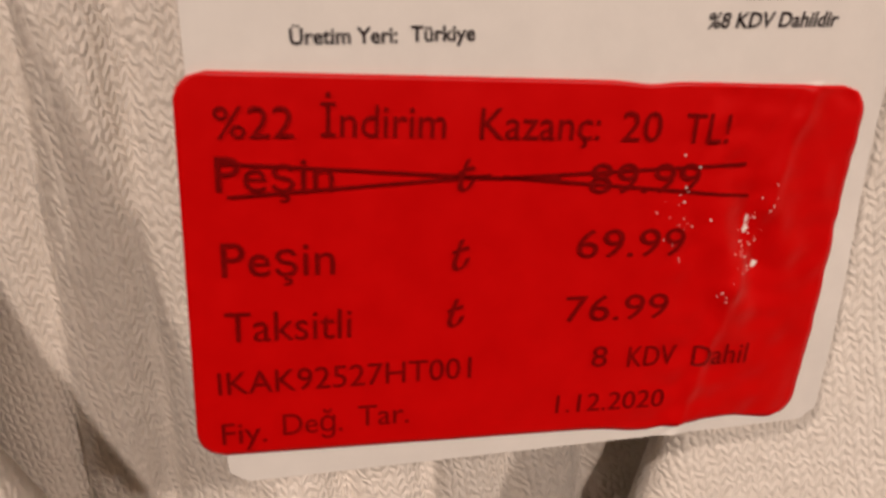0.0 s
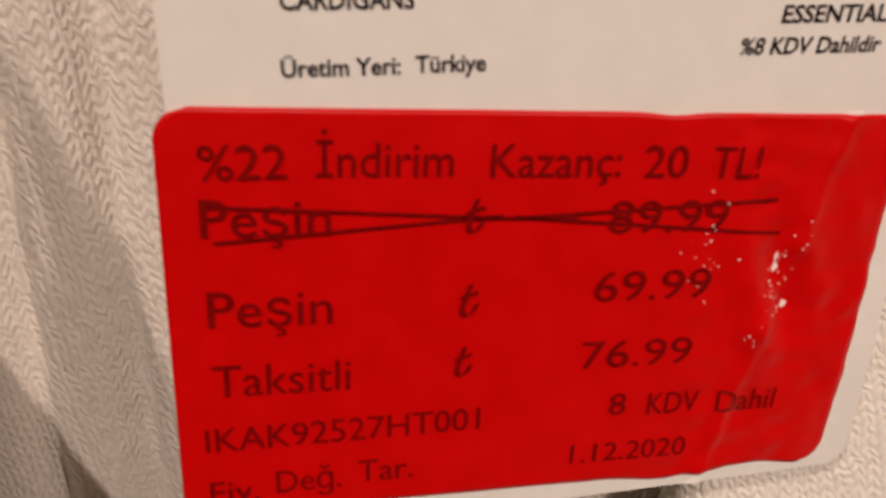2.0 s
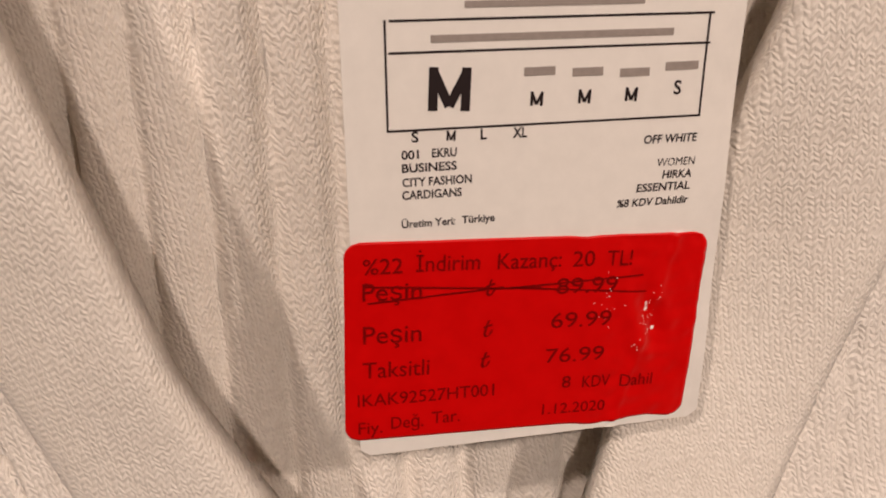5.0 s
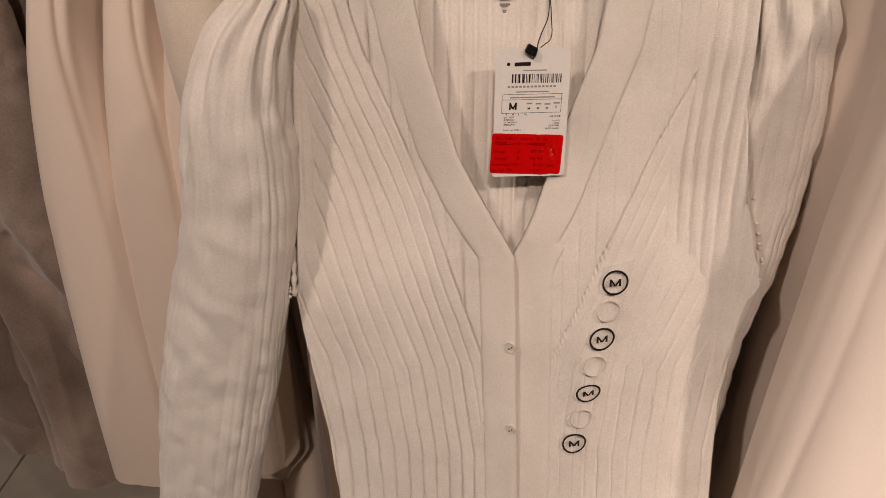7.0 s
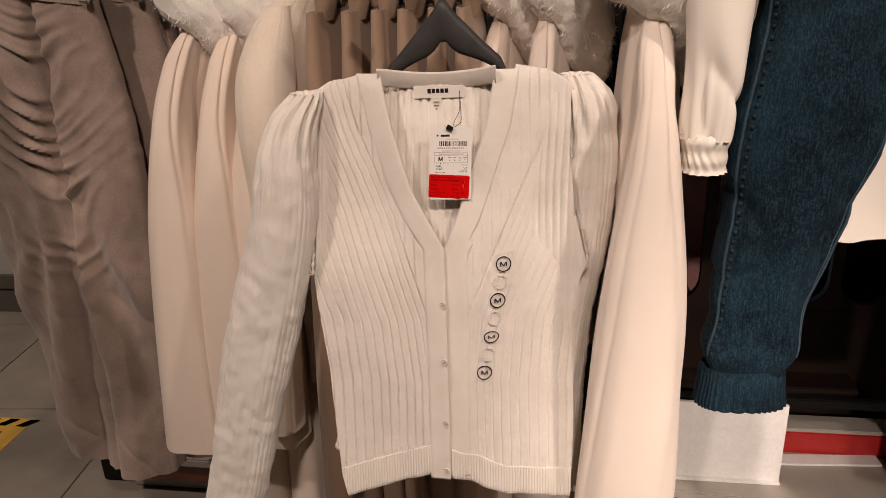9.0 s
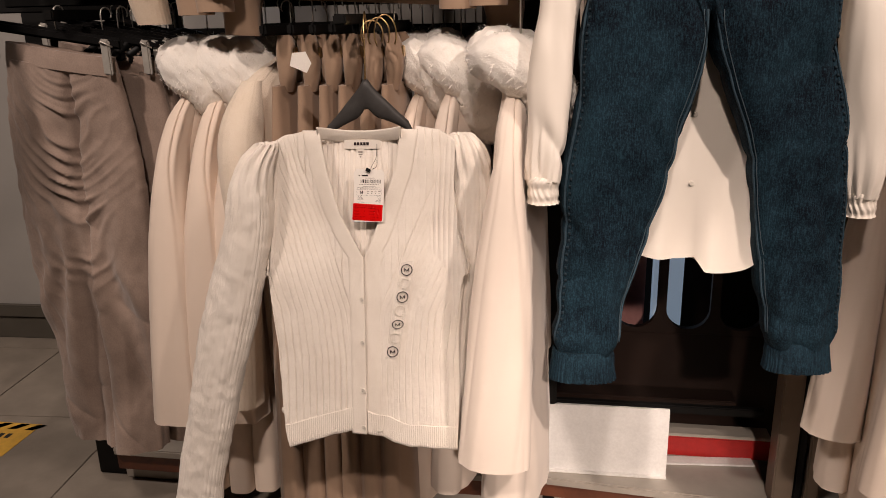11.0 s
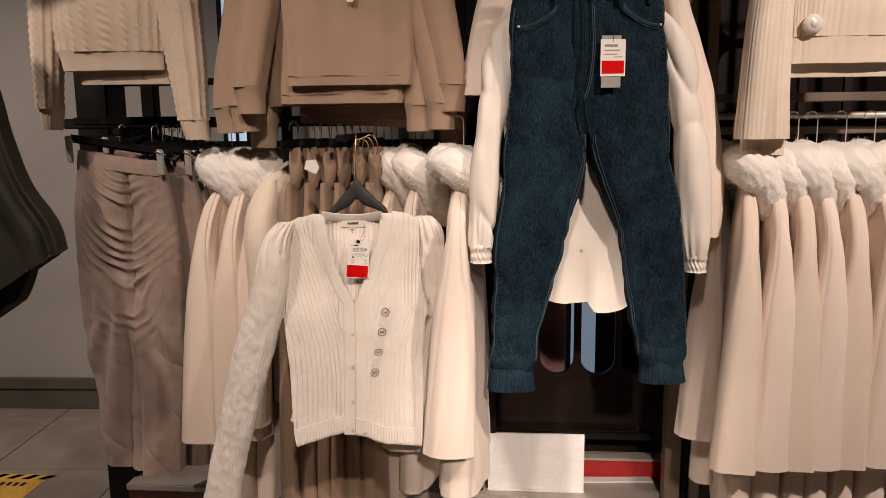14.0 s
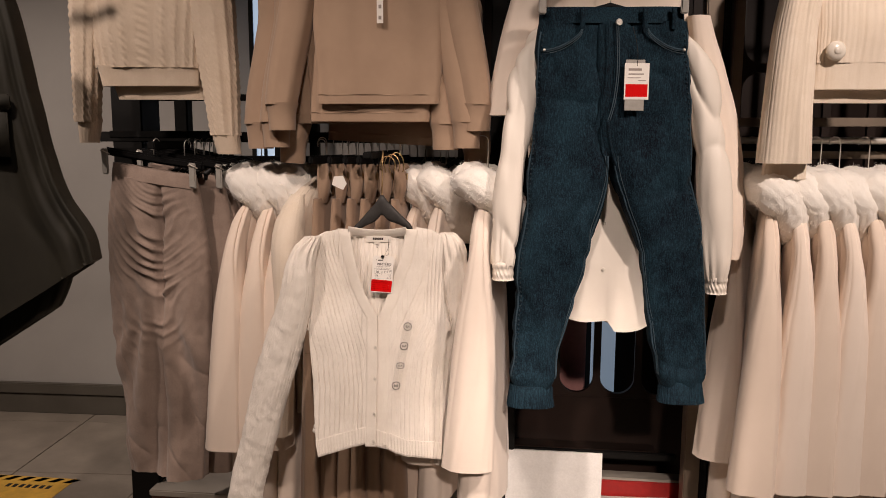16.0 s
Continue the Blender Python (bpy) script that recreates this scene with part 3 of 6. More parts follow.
HEMH = 0.046
for left in (True, False):
    rows, hrows = [], []
    NC, NR = 300, 200
    for i in range(NR):
        t = i / (NR - 1)
        row = []
        for j in range(NC):
            s = j / (NC - 1)
            z = 0
            x = -0.06 if left else 0.13
            for _ in range(3):
                zb, zt = hem(x) + HEMH, shoulder(x)
                z = zb + t * (zt - zb)
                o = lerp(z, OUT_L if left else OUT_R)
                q = lerp(z, IN_L) - 0.029 if left else max(lerp(z, IN_R), 0.033) + 0.029
                x = o + (q - o) * s
            y = card_front(x, z)
            ph = rib_phase(x, z, left)
            ph += 0.10 * fold(x, z, 30, 6, 8.0) + 0.05 * fold(x, z, 90, 60, 2.0)
            y -= rib(ph, (0.0050 if left else 0.0027) * max(0.12, uneven(x, z, 1.0 + left)), 9) * min(1, max(0.0, abs(q - x) / 0.012 - 0.2))
            y += 0.0007 * fold(x, z, 130, 100, 9.0) + 0.0016 * fold(x, z, 48, 17, 6.0)
            away = (lerp(z, DOT_L) - x) if left else (x - lerp(z, DOT_R))
            if abs(away) < 0.0016 and z > 0.84 and (z * 1000 / 5.5) % 1 < 0.5:
                y += 0.003
            y += 0.005 * math.exp(-((abs(x - o) / 0.005) ** 2)) * min(1, max(0, (z - 0.88) / 0.05))
            row.append((x, y, z))
        rows.append(row)
    card_part("front_panel", shell(rows, 0.004), M_CARD)
    for i in range(26):
        t = i / 25
        row = []
        for j in range(NC):
            s = j / (NC - 1)
            x = -0.05 if left else 0.12
            for _ in range(3):
                z = hem(x) + t * (HEMH + 0.002)
                o = lerp(z, OUT_L if left else OUT_R)
                q = 0.0315 if left else 0.034
                x = o + (q - o) * s
            y = card_front(x, z) - 0.0012 - 0.0004 * math.sin(x * 2 * math.pi / 0.0042) + 0.003 * (1 - t) * fold(x, 0, 40, 1, 4.0)
            y += 0.002 * max(0, 0.12 - t) / 0.12
            row.append((x, y, z))
        hrows.append(row)
    card_part("hem_band", shell(hrows, 0.005), M_BAND)
    # button band and neck edge
    brows = []
    for i in range(180):
        z = 0.60 + (1.198 - 0.60) * i / 179
        e = lerp(z, IN_L if left else IN_R)
        wid = (0.031 if left or z > 0.96 else 0.039) + 0.004 * min(1, max(0, (z - 0.95) / 0.05))
        row = []
        for j in range(15):
            s = j / 14
            x = e + (-wid if left else wid) * (1 - s)
            roll_edge = math.sqrt(max(0, 1 - max(0, (s - 0.8) / 0.2) ** 2))
            y = card_front(x, z) - 0.0014 * roll_edge * min(1, 0.15 + s * 6) - (0.0046 * s if left else -0.0042 * s * min(1, max(0, (0.965 - z) / 0.02)))
            row.append((x, y, z))
        if not left:
            row = row[::-1]
        brows.append(row)
    card_part("button_band", shell(brows, 0.005), M_BAND)

# back of the neck: band and inside of the back
rows = []
for i in range(10):
    t = i / 9
    row = []
    for j in range(60):
        s = j / 59
        x = -0.056 + 0.164 * s
        y = 0.034 * math.sin(math.pi * s) ** 0.6 - 0.006 - 0.012 * t
        z = 1.168 + 0.026 * t + 0.012 * abs(2 * s - 1) ** 2
        row.append((x, y - 0.002 * math.sin(math.pi * t), z))
    rows.append(row)
card_part("neck_band", shell(rows, 0.005), M_BAND)
rows = []
for i in range(150):
    t = i / 149
    row = []
    for j in range(260):
        s = j / 259
        x = -0.15 + 0.36 * s
        z = hem(x) + 0.02 + t * (min(shoulder(x), 1.19) - hem(x) - 0.022)
        o, q = lerp(z, OUT_L) + 0.004, lerp(z, OUT_R) - 0.004
        x = o + (q - o) * s
        row.append((x, card_back(x, z) - rib((x + 0.02 * fold(x, z, 3, 3, 2.0)) / PITCH, 0.0060 * max(0.45, uneven(x, z, 7.0)), 4), z))
    rows.append(row)
card_part("back_panel", shell(rows, 0.004), M_CARD)


def sleeve_fold(side):
    def f(th, s, x, z):
        puff = math.exp(-((s / 0.12) ** 2))
        k = 0.0042 * puff * math.sin(th * 11 + 2 * math.sin(s * 30))
        k += 0.0032 * fold(th * 0.35 + x * 8, z, 3.5, 14, 2.0 + side) * min(1, s * 4) * (1 - 0.4 * s)
        k += 0.0022 * fold(x, z, 60, 50, 6.0 + side) + 0.0012 * fold(th * 0.8, z, 2.0, 26, 4.0 + side) * min(1, s * 5)
        return k + rib(th * 32 / (2 * math.pi) + 0.12 * fold(th, z, 2, 12, 3.0), 0.0021 * max(0.15, uneven(th * 0.1, z, 5.0 + side)), 5)
    return f


card_part("sleeve", tube([(1.176, -0.158, -0.016, 0.020, 0.022), (1.155, -0.170, -0.027, 0.029, 0.032), (1.10, -0.187, -0.040, 0.038, 0.042), (1.03, -0.196, -0.048, 0.046, 0.044), (0.92, -0.223, -0.06, 0.053, 0.04), (0.80, -0.259, -0.066, 0.057, 0.036), (0.70, -0.286, -0.070, 0.053, 0.034), (0.60, -0.311, -0.074, 0.051, 0.032), (0.48, -0.343, -0.078, 0.050, 0.030), (0.36, -0.366, -0.082, 0.053, 0.030), (0.25, -0.385, -0.085, 0.05, 0.028)], 190, 216, 0.8, sleeve_fold(0)), M_CARD, "long knit sleeve with a gathered shoulder")
card_part("sleeve", tube([(1.184, 0.222, 0.034, 0.020, 0.020), (1.164, 0.235, 0.024, 0.029, 0.030), (1.10, 0.242, 0.022, 0.038, 0.038), (1.02, 0.240, 0.018, 0.040, 0.040), (0.93, 0.234, 0.012, 0.036, 0.040), (0.84, 0.222, 0.010, 0.032, 0.036), (0.68, 0.212, 0.012, 0.031, 0.03), (0.55, 0.214, 0.016, 0.028, 0.03), (0.50, 0.216, 0.018, 0.028, 0.03)], 150, 216, 0.8, sleeve_fold(1)), M_CARD, "long knit sleeve with a gathered shoulder")
# raised armhole seams
for xs, top in ((OUT_L, 1.160), (OUT_R, 1.172)):
    pts = []
    for i in range(60):
        z = 0.915 + (top - 0.915) * i / 59
        x = lerp(z, xs)
        pts.append((x, card_front(x, z) - 0.002 + 0.001 * math.sin(i * 1.7), z))
    card_part("armhole_seam", wire(pts, [0.0022 + 0.0009 * math.sin(i * 2.1) for i in range(60)], 8), M_BAND)
    rng = random.Random(3)
    for i in range(0, 44):
        if rng.random() < 0.6:
            x, y, z = pts[i]
            bm = bmesh.new()
            bmesh.ops.create_uvsphere(bm, u_segments=6, v_segments=4, radius=0.0020, matrix=Matrix.Translation((x - 0.004 * (1 if xs is OUT_L else -1), y - 0.001, z)))
            card_part("seam_bobble", bm, M_BAND)
# small knot at the left side seam
bm = bmesh.new()
for q, r in (((-0.141, -0.082, 0.640), 0.010), ((-0.146, -0.080, 0.628), 0.009), ((-0.137, -0.086, 0.618), 0.008)):
    bmesh.ops.create_icosphere(bm, subdivisions=2, radius=r, matrix=Matrix.Translation(q))
card_part("seam_knot", bm, M_BAND)
for z in (0.871, 0.785, 0.690, 0.615):
    bm = bmesh.new()
    bmesh.ops.create_cone(bm, cap_ends=True, segments=24, radius1=0.0055, radius2=0.005, depth=0.002)
    bmesh.ops.inset_region(bm, faces=[f for f in bm.faces if f.normal.z > 0.9], thickness=0.0014, depth=-0.0006)
    y = card_front(0.028, z) - 0.0075
    bmesh.ops.transform(bm, matrix=Matrix.Translation((0.0265, y, z)) @ pose(0, 0, 0, 82, 0, -25), verts=bm.verts[:])
    b = card_part("button", bm, M_PEARL, "small pearl button", None, False)
    for a in (-1, 1):
        bm = bmesh.new()
        bmesh.ops.create_uvsphere(bm, u_segments=8, v_segments=5, radius=0.0007, matrix=Matrix.Translation((0.0265 + a * 0.0012, y - 0.0012, z + a * 0.0008)))
        card_part("button_hole", bm, M_INK, "", b)
# woven neck labels inside the back
lab = card_part("neck_label", block((-0.010, 0.0145, 1.158), (0.062, 0.0155, 1.176), 0.0003), M_LABEL, "white woven neck label", None, False)
for k in range(5):
    card_part("label_mark", block((0.010 + 0.0062 * k, 0.0138, 1.1655), (0.0148 + 0.0062 * k, 0.0143, 1.1715), 0), M_INK, "", lab, False)
lab = card_part("size_label", block((0.014, 0.0145, 1.137), (0.030, 0.0155, 1.1575), 0.0003), M_LABEL, "", None, False)
for k in range(3):
    card_part("label_mark", block((0.018, 0.0138, 1.141 + 0.005 * k), (0.0265, 0.0143, 1.1435 + 0.005 * k), 0), M_INKG, "", lab, False)
card_part("care_label", block((0.066, 0.016, 1.095), (0.092, 0.017, 1.118), 0.0004), M_LABEL, "pale care label with a pink bar", None, False)
card_part("care_label_bar", block((0.070, 0.0152, 1.106), (0.090, 0.0158, 1.110), 0), M_PINKTAG, "", None, False)

# clear strip of round size stickers
strip = thing("size_sticker_strip", "clear adhesive strip of round size stickers on the cardigan", "sticker", (0.1, -0.08, 0.85))
SI = Matrix.Translation((-0.1, 0.08, -0.85))


def on_front(bm, lift):
    """Lay a flat mesh (x, z) onto the cardigan's front."""
    for v in bm.verts:
        v.co.y = card_front(v.co.x, v.co.z) - 0.0022 - lift + v.co.y
    bmesh.ops.transform(bm, matrix=SI, verts=bm.verts[:])
    return bm


def ring_mesh(cx, cz, r0, r1, n=36, squash=1.0):
    bm = bmesh.new()
    loops = []
    for r, y in ((r1, 0.0), (r1, -0.0003), (r0, -0.0003), (r0, 0.0)):
        loops.append([bm.verts.new((cx + r * math.cos(a), y, cz + squash * r * math.sin(a))) for a in (2 * math.pi * k / n for k in range(n))])
    grid_faces(bm, loops + [loops[0]], True)
    bmesh.ops.recalc_face_normals(bm, faces=bm.faces[:])
    return bm


def text_mesh(s, width, height, shear=0.0, weight=0.0):
    """Printed characters as a flat mesh, fitted to width and cap height; x to the right, z up, from the lower left."""
    cu = bpy.data.curves.new("print", "FONT")
    cu.body = s
    cu.resolution_u = 3
    cu.offset = weight
    ob = bpy.data.objects.new("print", cu)
    scene.collection.objects.link(ob)
    bpy.context.view_layer.update()
    me = bpy.data.meshes.new_from_object(ob.evaluated_get(bpy.context.evaluated_depsgraph_get()))
    bm = bmesh.new()
    bm.from_mesh(me)
    bpy.data.objects.remove(ob)
    bpy.data.curves.remove(cu)
    bpy.data.meshes.remove(me)
    xs = [v.co.x for v in bm.verts] or [0, 1]
    lo, hi = min(xs), max(xs)
    cap = 0.70
    for v in bm.verts:
        x, y = (v.co.x - lo) / max(hi - lo, 1e-6) * width, v.co.y / cap * height
        v.co = (x + shear * y, 0, y)
    return bm


DOTS = [(0.116, 0.929), (0.107, 0.876), (0.097, 0.822), (0.086, 0.767)]
bm = bmesh.new()
vs = []
for i in range(30):
    t = i / 29
    x, z = 0.1185 + (0.0835 - 0.1185) * t, 0.945 + (0.752 - 0.945) * t
    vs.append([bm.verts.new((x + w, 0, z + w * 0.18)) for w in (-0.0135, -0.007, 0, 0.007, 0.0135)])
grid_faces(bm, vs, flip=True)
film_ob = part("clear_film", on_front(bm, 0.0004), M_FILM, strip, "clear film")
film_ob.visible_shadow = False
for k, (x, z) in enumerate(DOTS):
    sq = (1.0, 1.0, 0.8, 1.0)[k]
    part("size_ring", on_front(ring_mesh(x, z, 0.0096, 0.0113, 40, sq), 0.0018), M_INK, strip, "black printed ring")
    bm = bmesh.new()
    hw, hh, th = 0.0040, 0.0033 * sq, 0.0009
    for a0, b0, a1, b1 in ((-hw, -hh, -hw, hh), (hw, -hh, hw, hh), (-hw, hh, 0, -0.9 * hh), (hw, hh, 0, -0.9 * hh)):
        bm.faces.new([bm.verts.new((x + q, 0, z + r)) for q, r in ((a0 - th, b0), (a0 + th, b0), (a1 + th, b1), (a1 - th, b1))])
    part("size_letter", on_front(bm, 0.0020), M_INK, strip, "printed letter M")
    if k < 3:
        xx, zz = (x + DOTS[k + 1][0]) / 2, (z + DOTS[k + 1][1]) / 2
        part("blank_ring", on_front(ring_mesh(xx, zz, 0.0092, 0.0105, 36), 0.0015), M_PEARL, strip)

# charcoal hanger
hang = thing("clothes_hanger", "charcoal plastic hanger with broad sloping shoulders", "hanger", (0.03, 0.0, 1.2))
bm = bmesh.new()
N = 44
secs = []
for i in range(N):
    u = -1 + 2 * i / (N - 1)
    x = 0.033 + 0.185 * u
    zc = 1.253 - 0.062 * (abs(u) / 0.46) ** 1.15 if abs(u) < 0.46 else 1.191 - 0.13 * (abs(u) - 0.46) - 0.012
    zc += 0.012 * math.exp(-((u / 0.06) ** 2)) + 0.010 * u
    hh = 0.009 + 0.021 * math.exp(-((u / 0.28) ** 2))
    secs.append([(x, 0.046 + 0.009 * math.cos(a) + 0.012 * abs(u), zc + hh * math.sin(a)) for a in (2 * math.pi * k / 14 for k in range(14))])
vs = [[bm.verts.new(q) for q in s] for s in secs]
grid_faces(bm, vs, True)
bm.faces.new(vs[0][::-1])
bm.faces.new(vs[-1])
bmesh.ops.recalc_face_normals(bm, faces=bm.faces[:])
bmesh.ops.transform(bm, matrix=CI, verts=bm.verts[:])
part("shoulder_bar", bm, M_HANG, hang)
bm = wire([(0.033, 0.046, 1.28), (0.033, 0.05, 1.32), (0.033, 0.054, 1.36), (0.033, 0.058, 1.40), (0.033, 0.072, 1.418), (0.033, 0.086, 1.40), (0.033, 0.088, 1.385)], 0.0017)
bmesh.ops.transform(bm, matrix=CI, verts=bm.verts[:])
part("hook", bm, M_BRASS, hang, "brass wire hook")

# ---- the price tag ----
TAGM = Matrix.Translation((0.0128, -0.0353, 1.06)) @ pose(0, 0, 0, 0, 0, 9.46) @ pose(0, 0, 0, -8, 0, 0) @ pose(0, 0, 0, 0, 6, 0)
tag = new("price_tag")
tag.matrix_basis = TAGM
tagged(tag, "white card price tag with a crumpled red discount sticker", "price tag")
MM = 0.001


def bend(u, v):
    """How far the sticker and card stand back from their plane, in mm."""
    r = 0.8 * math.exp(-(((u - 48.5) / 3.5) ** 2 + ((v + 15) / 6) ** 2)) * math.sin((u - 45.5) * 0.9 + v * 0.35)
    r += 0.35 * math.exp(-(((u - 50 - 0.22 * (v + 10)) / 0.7) ** 2)) * (1 if v < 0 else 0)
    r += 0.14 * max(0, (u - 46) / 12) ** 2 * math.sin(v * 0.22)
    return -r


def sheet(outline_fn, nu, nv, lift, thick):
    bm = bmesh.new()
    fr, bk = [], []
    for i in range(nv):
        a, b = [], []
        for j in range(nu):
            u, v = outline_fn(j / (nu - 1), i / (nv - 1))
            y = bend(u, v) * MM - lift
            a.append(bm.verts.new((u * MM, y, v * MM)))
            b.append(bm.verts.new((u * MM, y + thick, v * MM)))
        fr.append(a)
        bk.append(b)
    grid_faces(bm, fr)
    grid_faces(bm, bk, flip=True)
    for i in range(nv - 1):
        bm.faces.new((fr[i][0], fr[i + 1][0], bk[i + 1][0], bk[i][0]))
        bm.faces.new((fr[i][-1], bk[i][-1], bk[i + 1][-1], fr[i + 1][-1]))
    for j in range(nu - 1):
        bm.faces.new((fr[0][j], bk[0][j], bk[0][j + 1], fr[0][j + 1]))
        bm.faces.new((fr[-1][j], fr[-1][j + 1], bk[-1][j + 1], bk[-1][j]))
    bmesh.ops.recalc_face_normals(bm, faces=bm.faces[:])
    return bm


TILT = math.radians(2.4)


def tag_uv(p, q):
    """Card: from its lower left corner, in mm, with rounded lower and cut upper corners."""
    w, h = 58.8, 103.0
    x, y = p * w, q * h
    inset = 0.0
    if y < 1.6:
        inset = 1.6 - math.sqrt(max(0, 1.6**2 - (1.6 - y) ** 2))
    if y > h - 6:
        inset = (y - h + 6) * 0.75
    x = inset + (w - 2 * inset) * p
    return 2.0 + x * math.cos(TILT) - y * math.sin(TILT), -36.6 + x * math.sin(TILT) + y * math.cos(TILT)


def sticker_uv(p, q):
    w, h, r = 58.0, 33.4, 2.4
    y = q * h
    d = min(y, h - y)
    inset = r - math.sqrt(max(0, r * r - (r - d) ** 2)) if d < r else 0
    x = -0.5 + inset + (w - 2 * inset) * p
    wave = 0.5 * math.exp(-(((x - 50) / 3) ** 2)) - 0.5 * math.exp(-(((x - 41) / 3) ** 2))
    return x, -h + y + (wave * (1 - q) ** 3) - 0.25 * math.exp(-(((x - 37) / 2.0) ** 2)) * q**6


part("card", sheet(lambda p, q: tag_uv(p, q), 40, 90, 0.0, 0.0004), M_CARDB, tag, "", False)
bm = sheet(sticker_uv, 110, 80, 0.00025, 0.0002)
for v in bm.verts:
    u, w = v.co.x / MM, v.co.z / MM
    v.co.y -= 0.00022 * noise.noise(Vector((u * 0.5, w * 0.5, 3))) * min(1, max(0, (u - 36) / 8)) + 0.00005 * noise.noise(Vector((u * 0.12, w * 0.12, 9)))
sticker = part("discount_sticker", bm, M_STICK, tag, "glossy red discount sticker with dark print")


def printed(s, u, v, width, height, mat, parent, rot=0.0, shear=0.0, name="printed_text", lift=0.00042, weight=0.0):
    bm = text_mesh(s, width * MM, height * MM, shear, weight)
    bmesh.ops.rotate(bm, cent=(0, 0, 0), matrix=Matrix.Rotation(-math.radians(rot), 3, "Y"), verts=bm.verts[:])
    for q in bm.verts:
        q.co.x += u * MM
        q.co.z += v * MM
        q.co.y = bend(q.co.x / MM, q.co.z / MM) * MM - lift
    return part(name, bm, mat, parent, "", False)


def strip_print(u0, v0, u1, v1, th, mat, parent, name="printed_line", lift=0.00045):
    bm = bmesh.new()
    d = Vector((u1 - u0, v1 - v0))
    nrm = Vector((-d.y, d.x)).normalized() * th / 2
    n = max(2, int(d.length / 1.5))
    vs = []
    for i in range(n + 1):
        c = Vector((u0, v0)) + d * i / n
        row = []
        for sgn in (1, -1):
            q = c + nrm * sgn
            row.append(bm.verts.new((q.x * MM, bend(q.x, q.y) * MM - lift, q.y * MM)))
        vs.append(row)
    grid_faces(bm, vs)
    return part(name, bm, mat, parent, "", False)


def lira(u, v, h):
    """The currency sign: a hooked upright with a slanting bar."""
    bm = bmesh.new()
    pts = [(0.9, 1.0), (0.55, 0.45), (0.45, 0.12), (0.7, 0.0), (1.15, 0.18), (1.35, 0.4)]
    line = spline([(a * h * 0.45, b * h, 0) for a, b in pts], 16)
    vs = []
    for i, (x, z, _) in enumerate(line):
        vs.append([bm.verts.new(((u + x + w) * MM, bend(u + x, v + z) * MM - 0.00046, (v + z + w * 0.4) * MM)) for w in (-0.2, 0.2)])
    grid_faces(bm, vs)
    part("currency_sign", bm, M_INKR, sticker, "", False)
    strip_print(u + 0.12 * h, v + 0.56 * h, u + 0.62 * h, v + 0.74 * h, 0.3, M_INKR, sticker)


def S(s, u, v, w, h, rot=0.0):
    return printed(s, u, v, w, h, M_INKR, sticker, rot)


S("%22", 2.3, -5.0, 5.9, 2.5, 1)
S("İndirim", 10.2, -4.8, 9.8, 2.6)
S("Kazanç:", 22.8, -4.9, 10.2, 2.6)
S("20", 34.9, -5.0, 3.6, 2.6)
S("TL!", 40.6, -5.1, 4.2, 2.6)
S("Peşin", 2.2, -9.2, 9.0, 2.9)
lira(20.9, -9.2, 2.7)
S("89.99", 32.6, -9.5, 10.2, 2.7)
for q in ((2.5, -6.9, 24.5, -8.1), (3.0, -9.6, 24.0, -7.9), (25, -8.1, 47, -6.9), (25, -8.0, 48, -9.9), (20, -8.05, 30, -8.15)):
    strip_print(*q, 0.28, M_INKR, sticker, "strike_line")
S("Peşin", 2.3, -16.3, 9.0, 3.0)
lira(20.8, -16.2, 2.8)
S("69.99", 32.2, -15.4, 10.2, 2.7)
S("Taksitli", 2.3, -22.2, 10.4, 2.8)
lira(20.7, -21.6, 2.7)
S("76.99", 31.8, -21.6, 10.0, 2.6)
S("IKAK92527HT001", 1.5, -27.2, 22.0, 2.2, 1.0)
S("8", 35.0, -26.4, 1.5, 2.2)
S("KDV", 38.6, -26.6, 4.8, 2.2)
S("Dahil", 45.2, -26.8, 5.8, 2.2)
S("Fiy.", 1.6, -32.2, 3.8, 2.2, 1)
S("Değ.", 6.8, -31.6, 5.2, 2.2, 1)
S("Tar.", 13.4, -31.2, 4.6, 2.2, 1)
S("1.12.2020", 32.0, -31.2, 11.0, 2.0)


def C(s, u, v, w, h, mat=None, shear=0.0):
    return printed(s, u, v, w, h, mat or M_INK, tag, 2.8, shear, lift=0.00008, weight=0.0 if "M" in s else 0.02)


C("Üretim Yeri:", 8.0, 2.0, 8.0, 1.15)
C("Türkiye", 17.0, 2.5, 5.0, 1.15)
C("CARDIGANS", 8.0, 6.3, 8.8, 1.25)
C("CITY FASHION", 8.0, 8.2, 10.2, 1.25)
C("BUSINESS", 7.9, 10.3, 8.0, 1.25)
C("001", 7.8, 12.2, 2.5, 1.25)
C("EKRU", 12.2, 12.5, 3.6, 1.25)
for s, u, w in (("S", 9.2, 1.0), ("M", 14.2, 1.3), ("L", 19.2, 0.9), ("XL", 24.0, 2.1)):
    if s == "M":
        M_AT = (u, 14.3 + 0.04 * u, w, 1.5, 0.26)
        continue
    C(s, u, 14.3 + 0.04 * u, w, 1.5)
C("%8 KDV Dahildir", 41.2, 4.3, 11.8, 1.2, None, 0.15)
C("ESSENTIAL", 44.2, 6.7, 8.8, 1.25, None, 0.1)
C("HIRKA", 48.2, 8.8, 4.8, 1.25, None, 0.1)
C("WOMEN", 47.0, 10.7, 6.2, 1.25, None, 0.1)
C("OFF WHITE", 44.4, 14.2, 8.6, 1.25, None, 0.1)


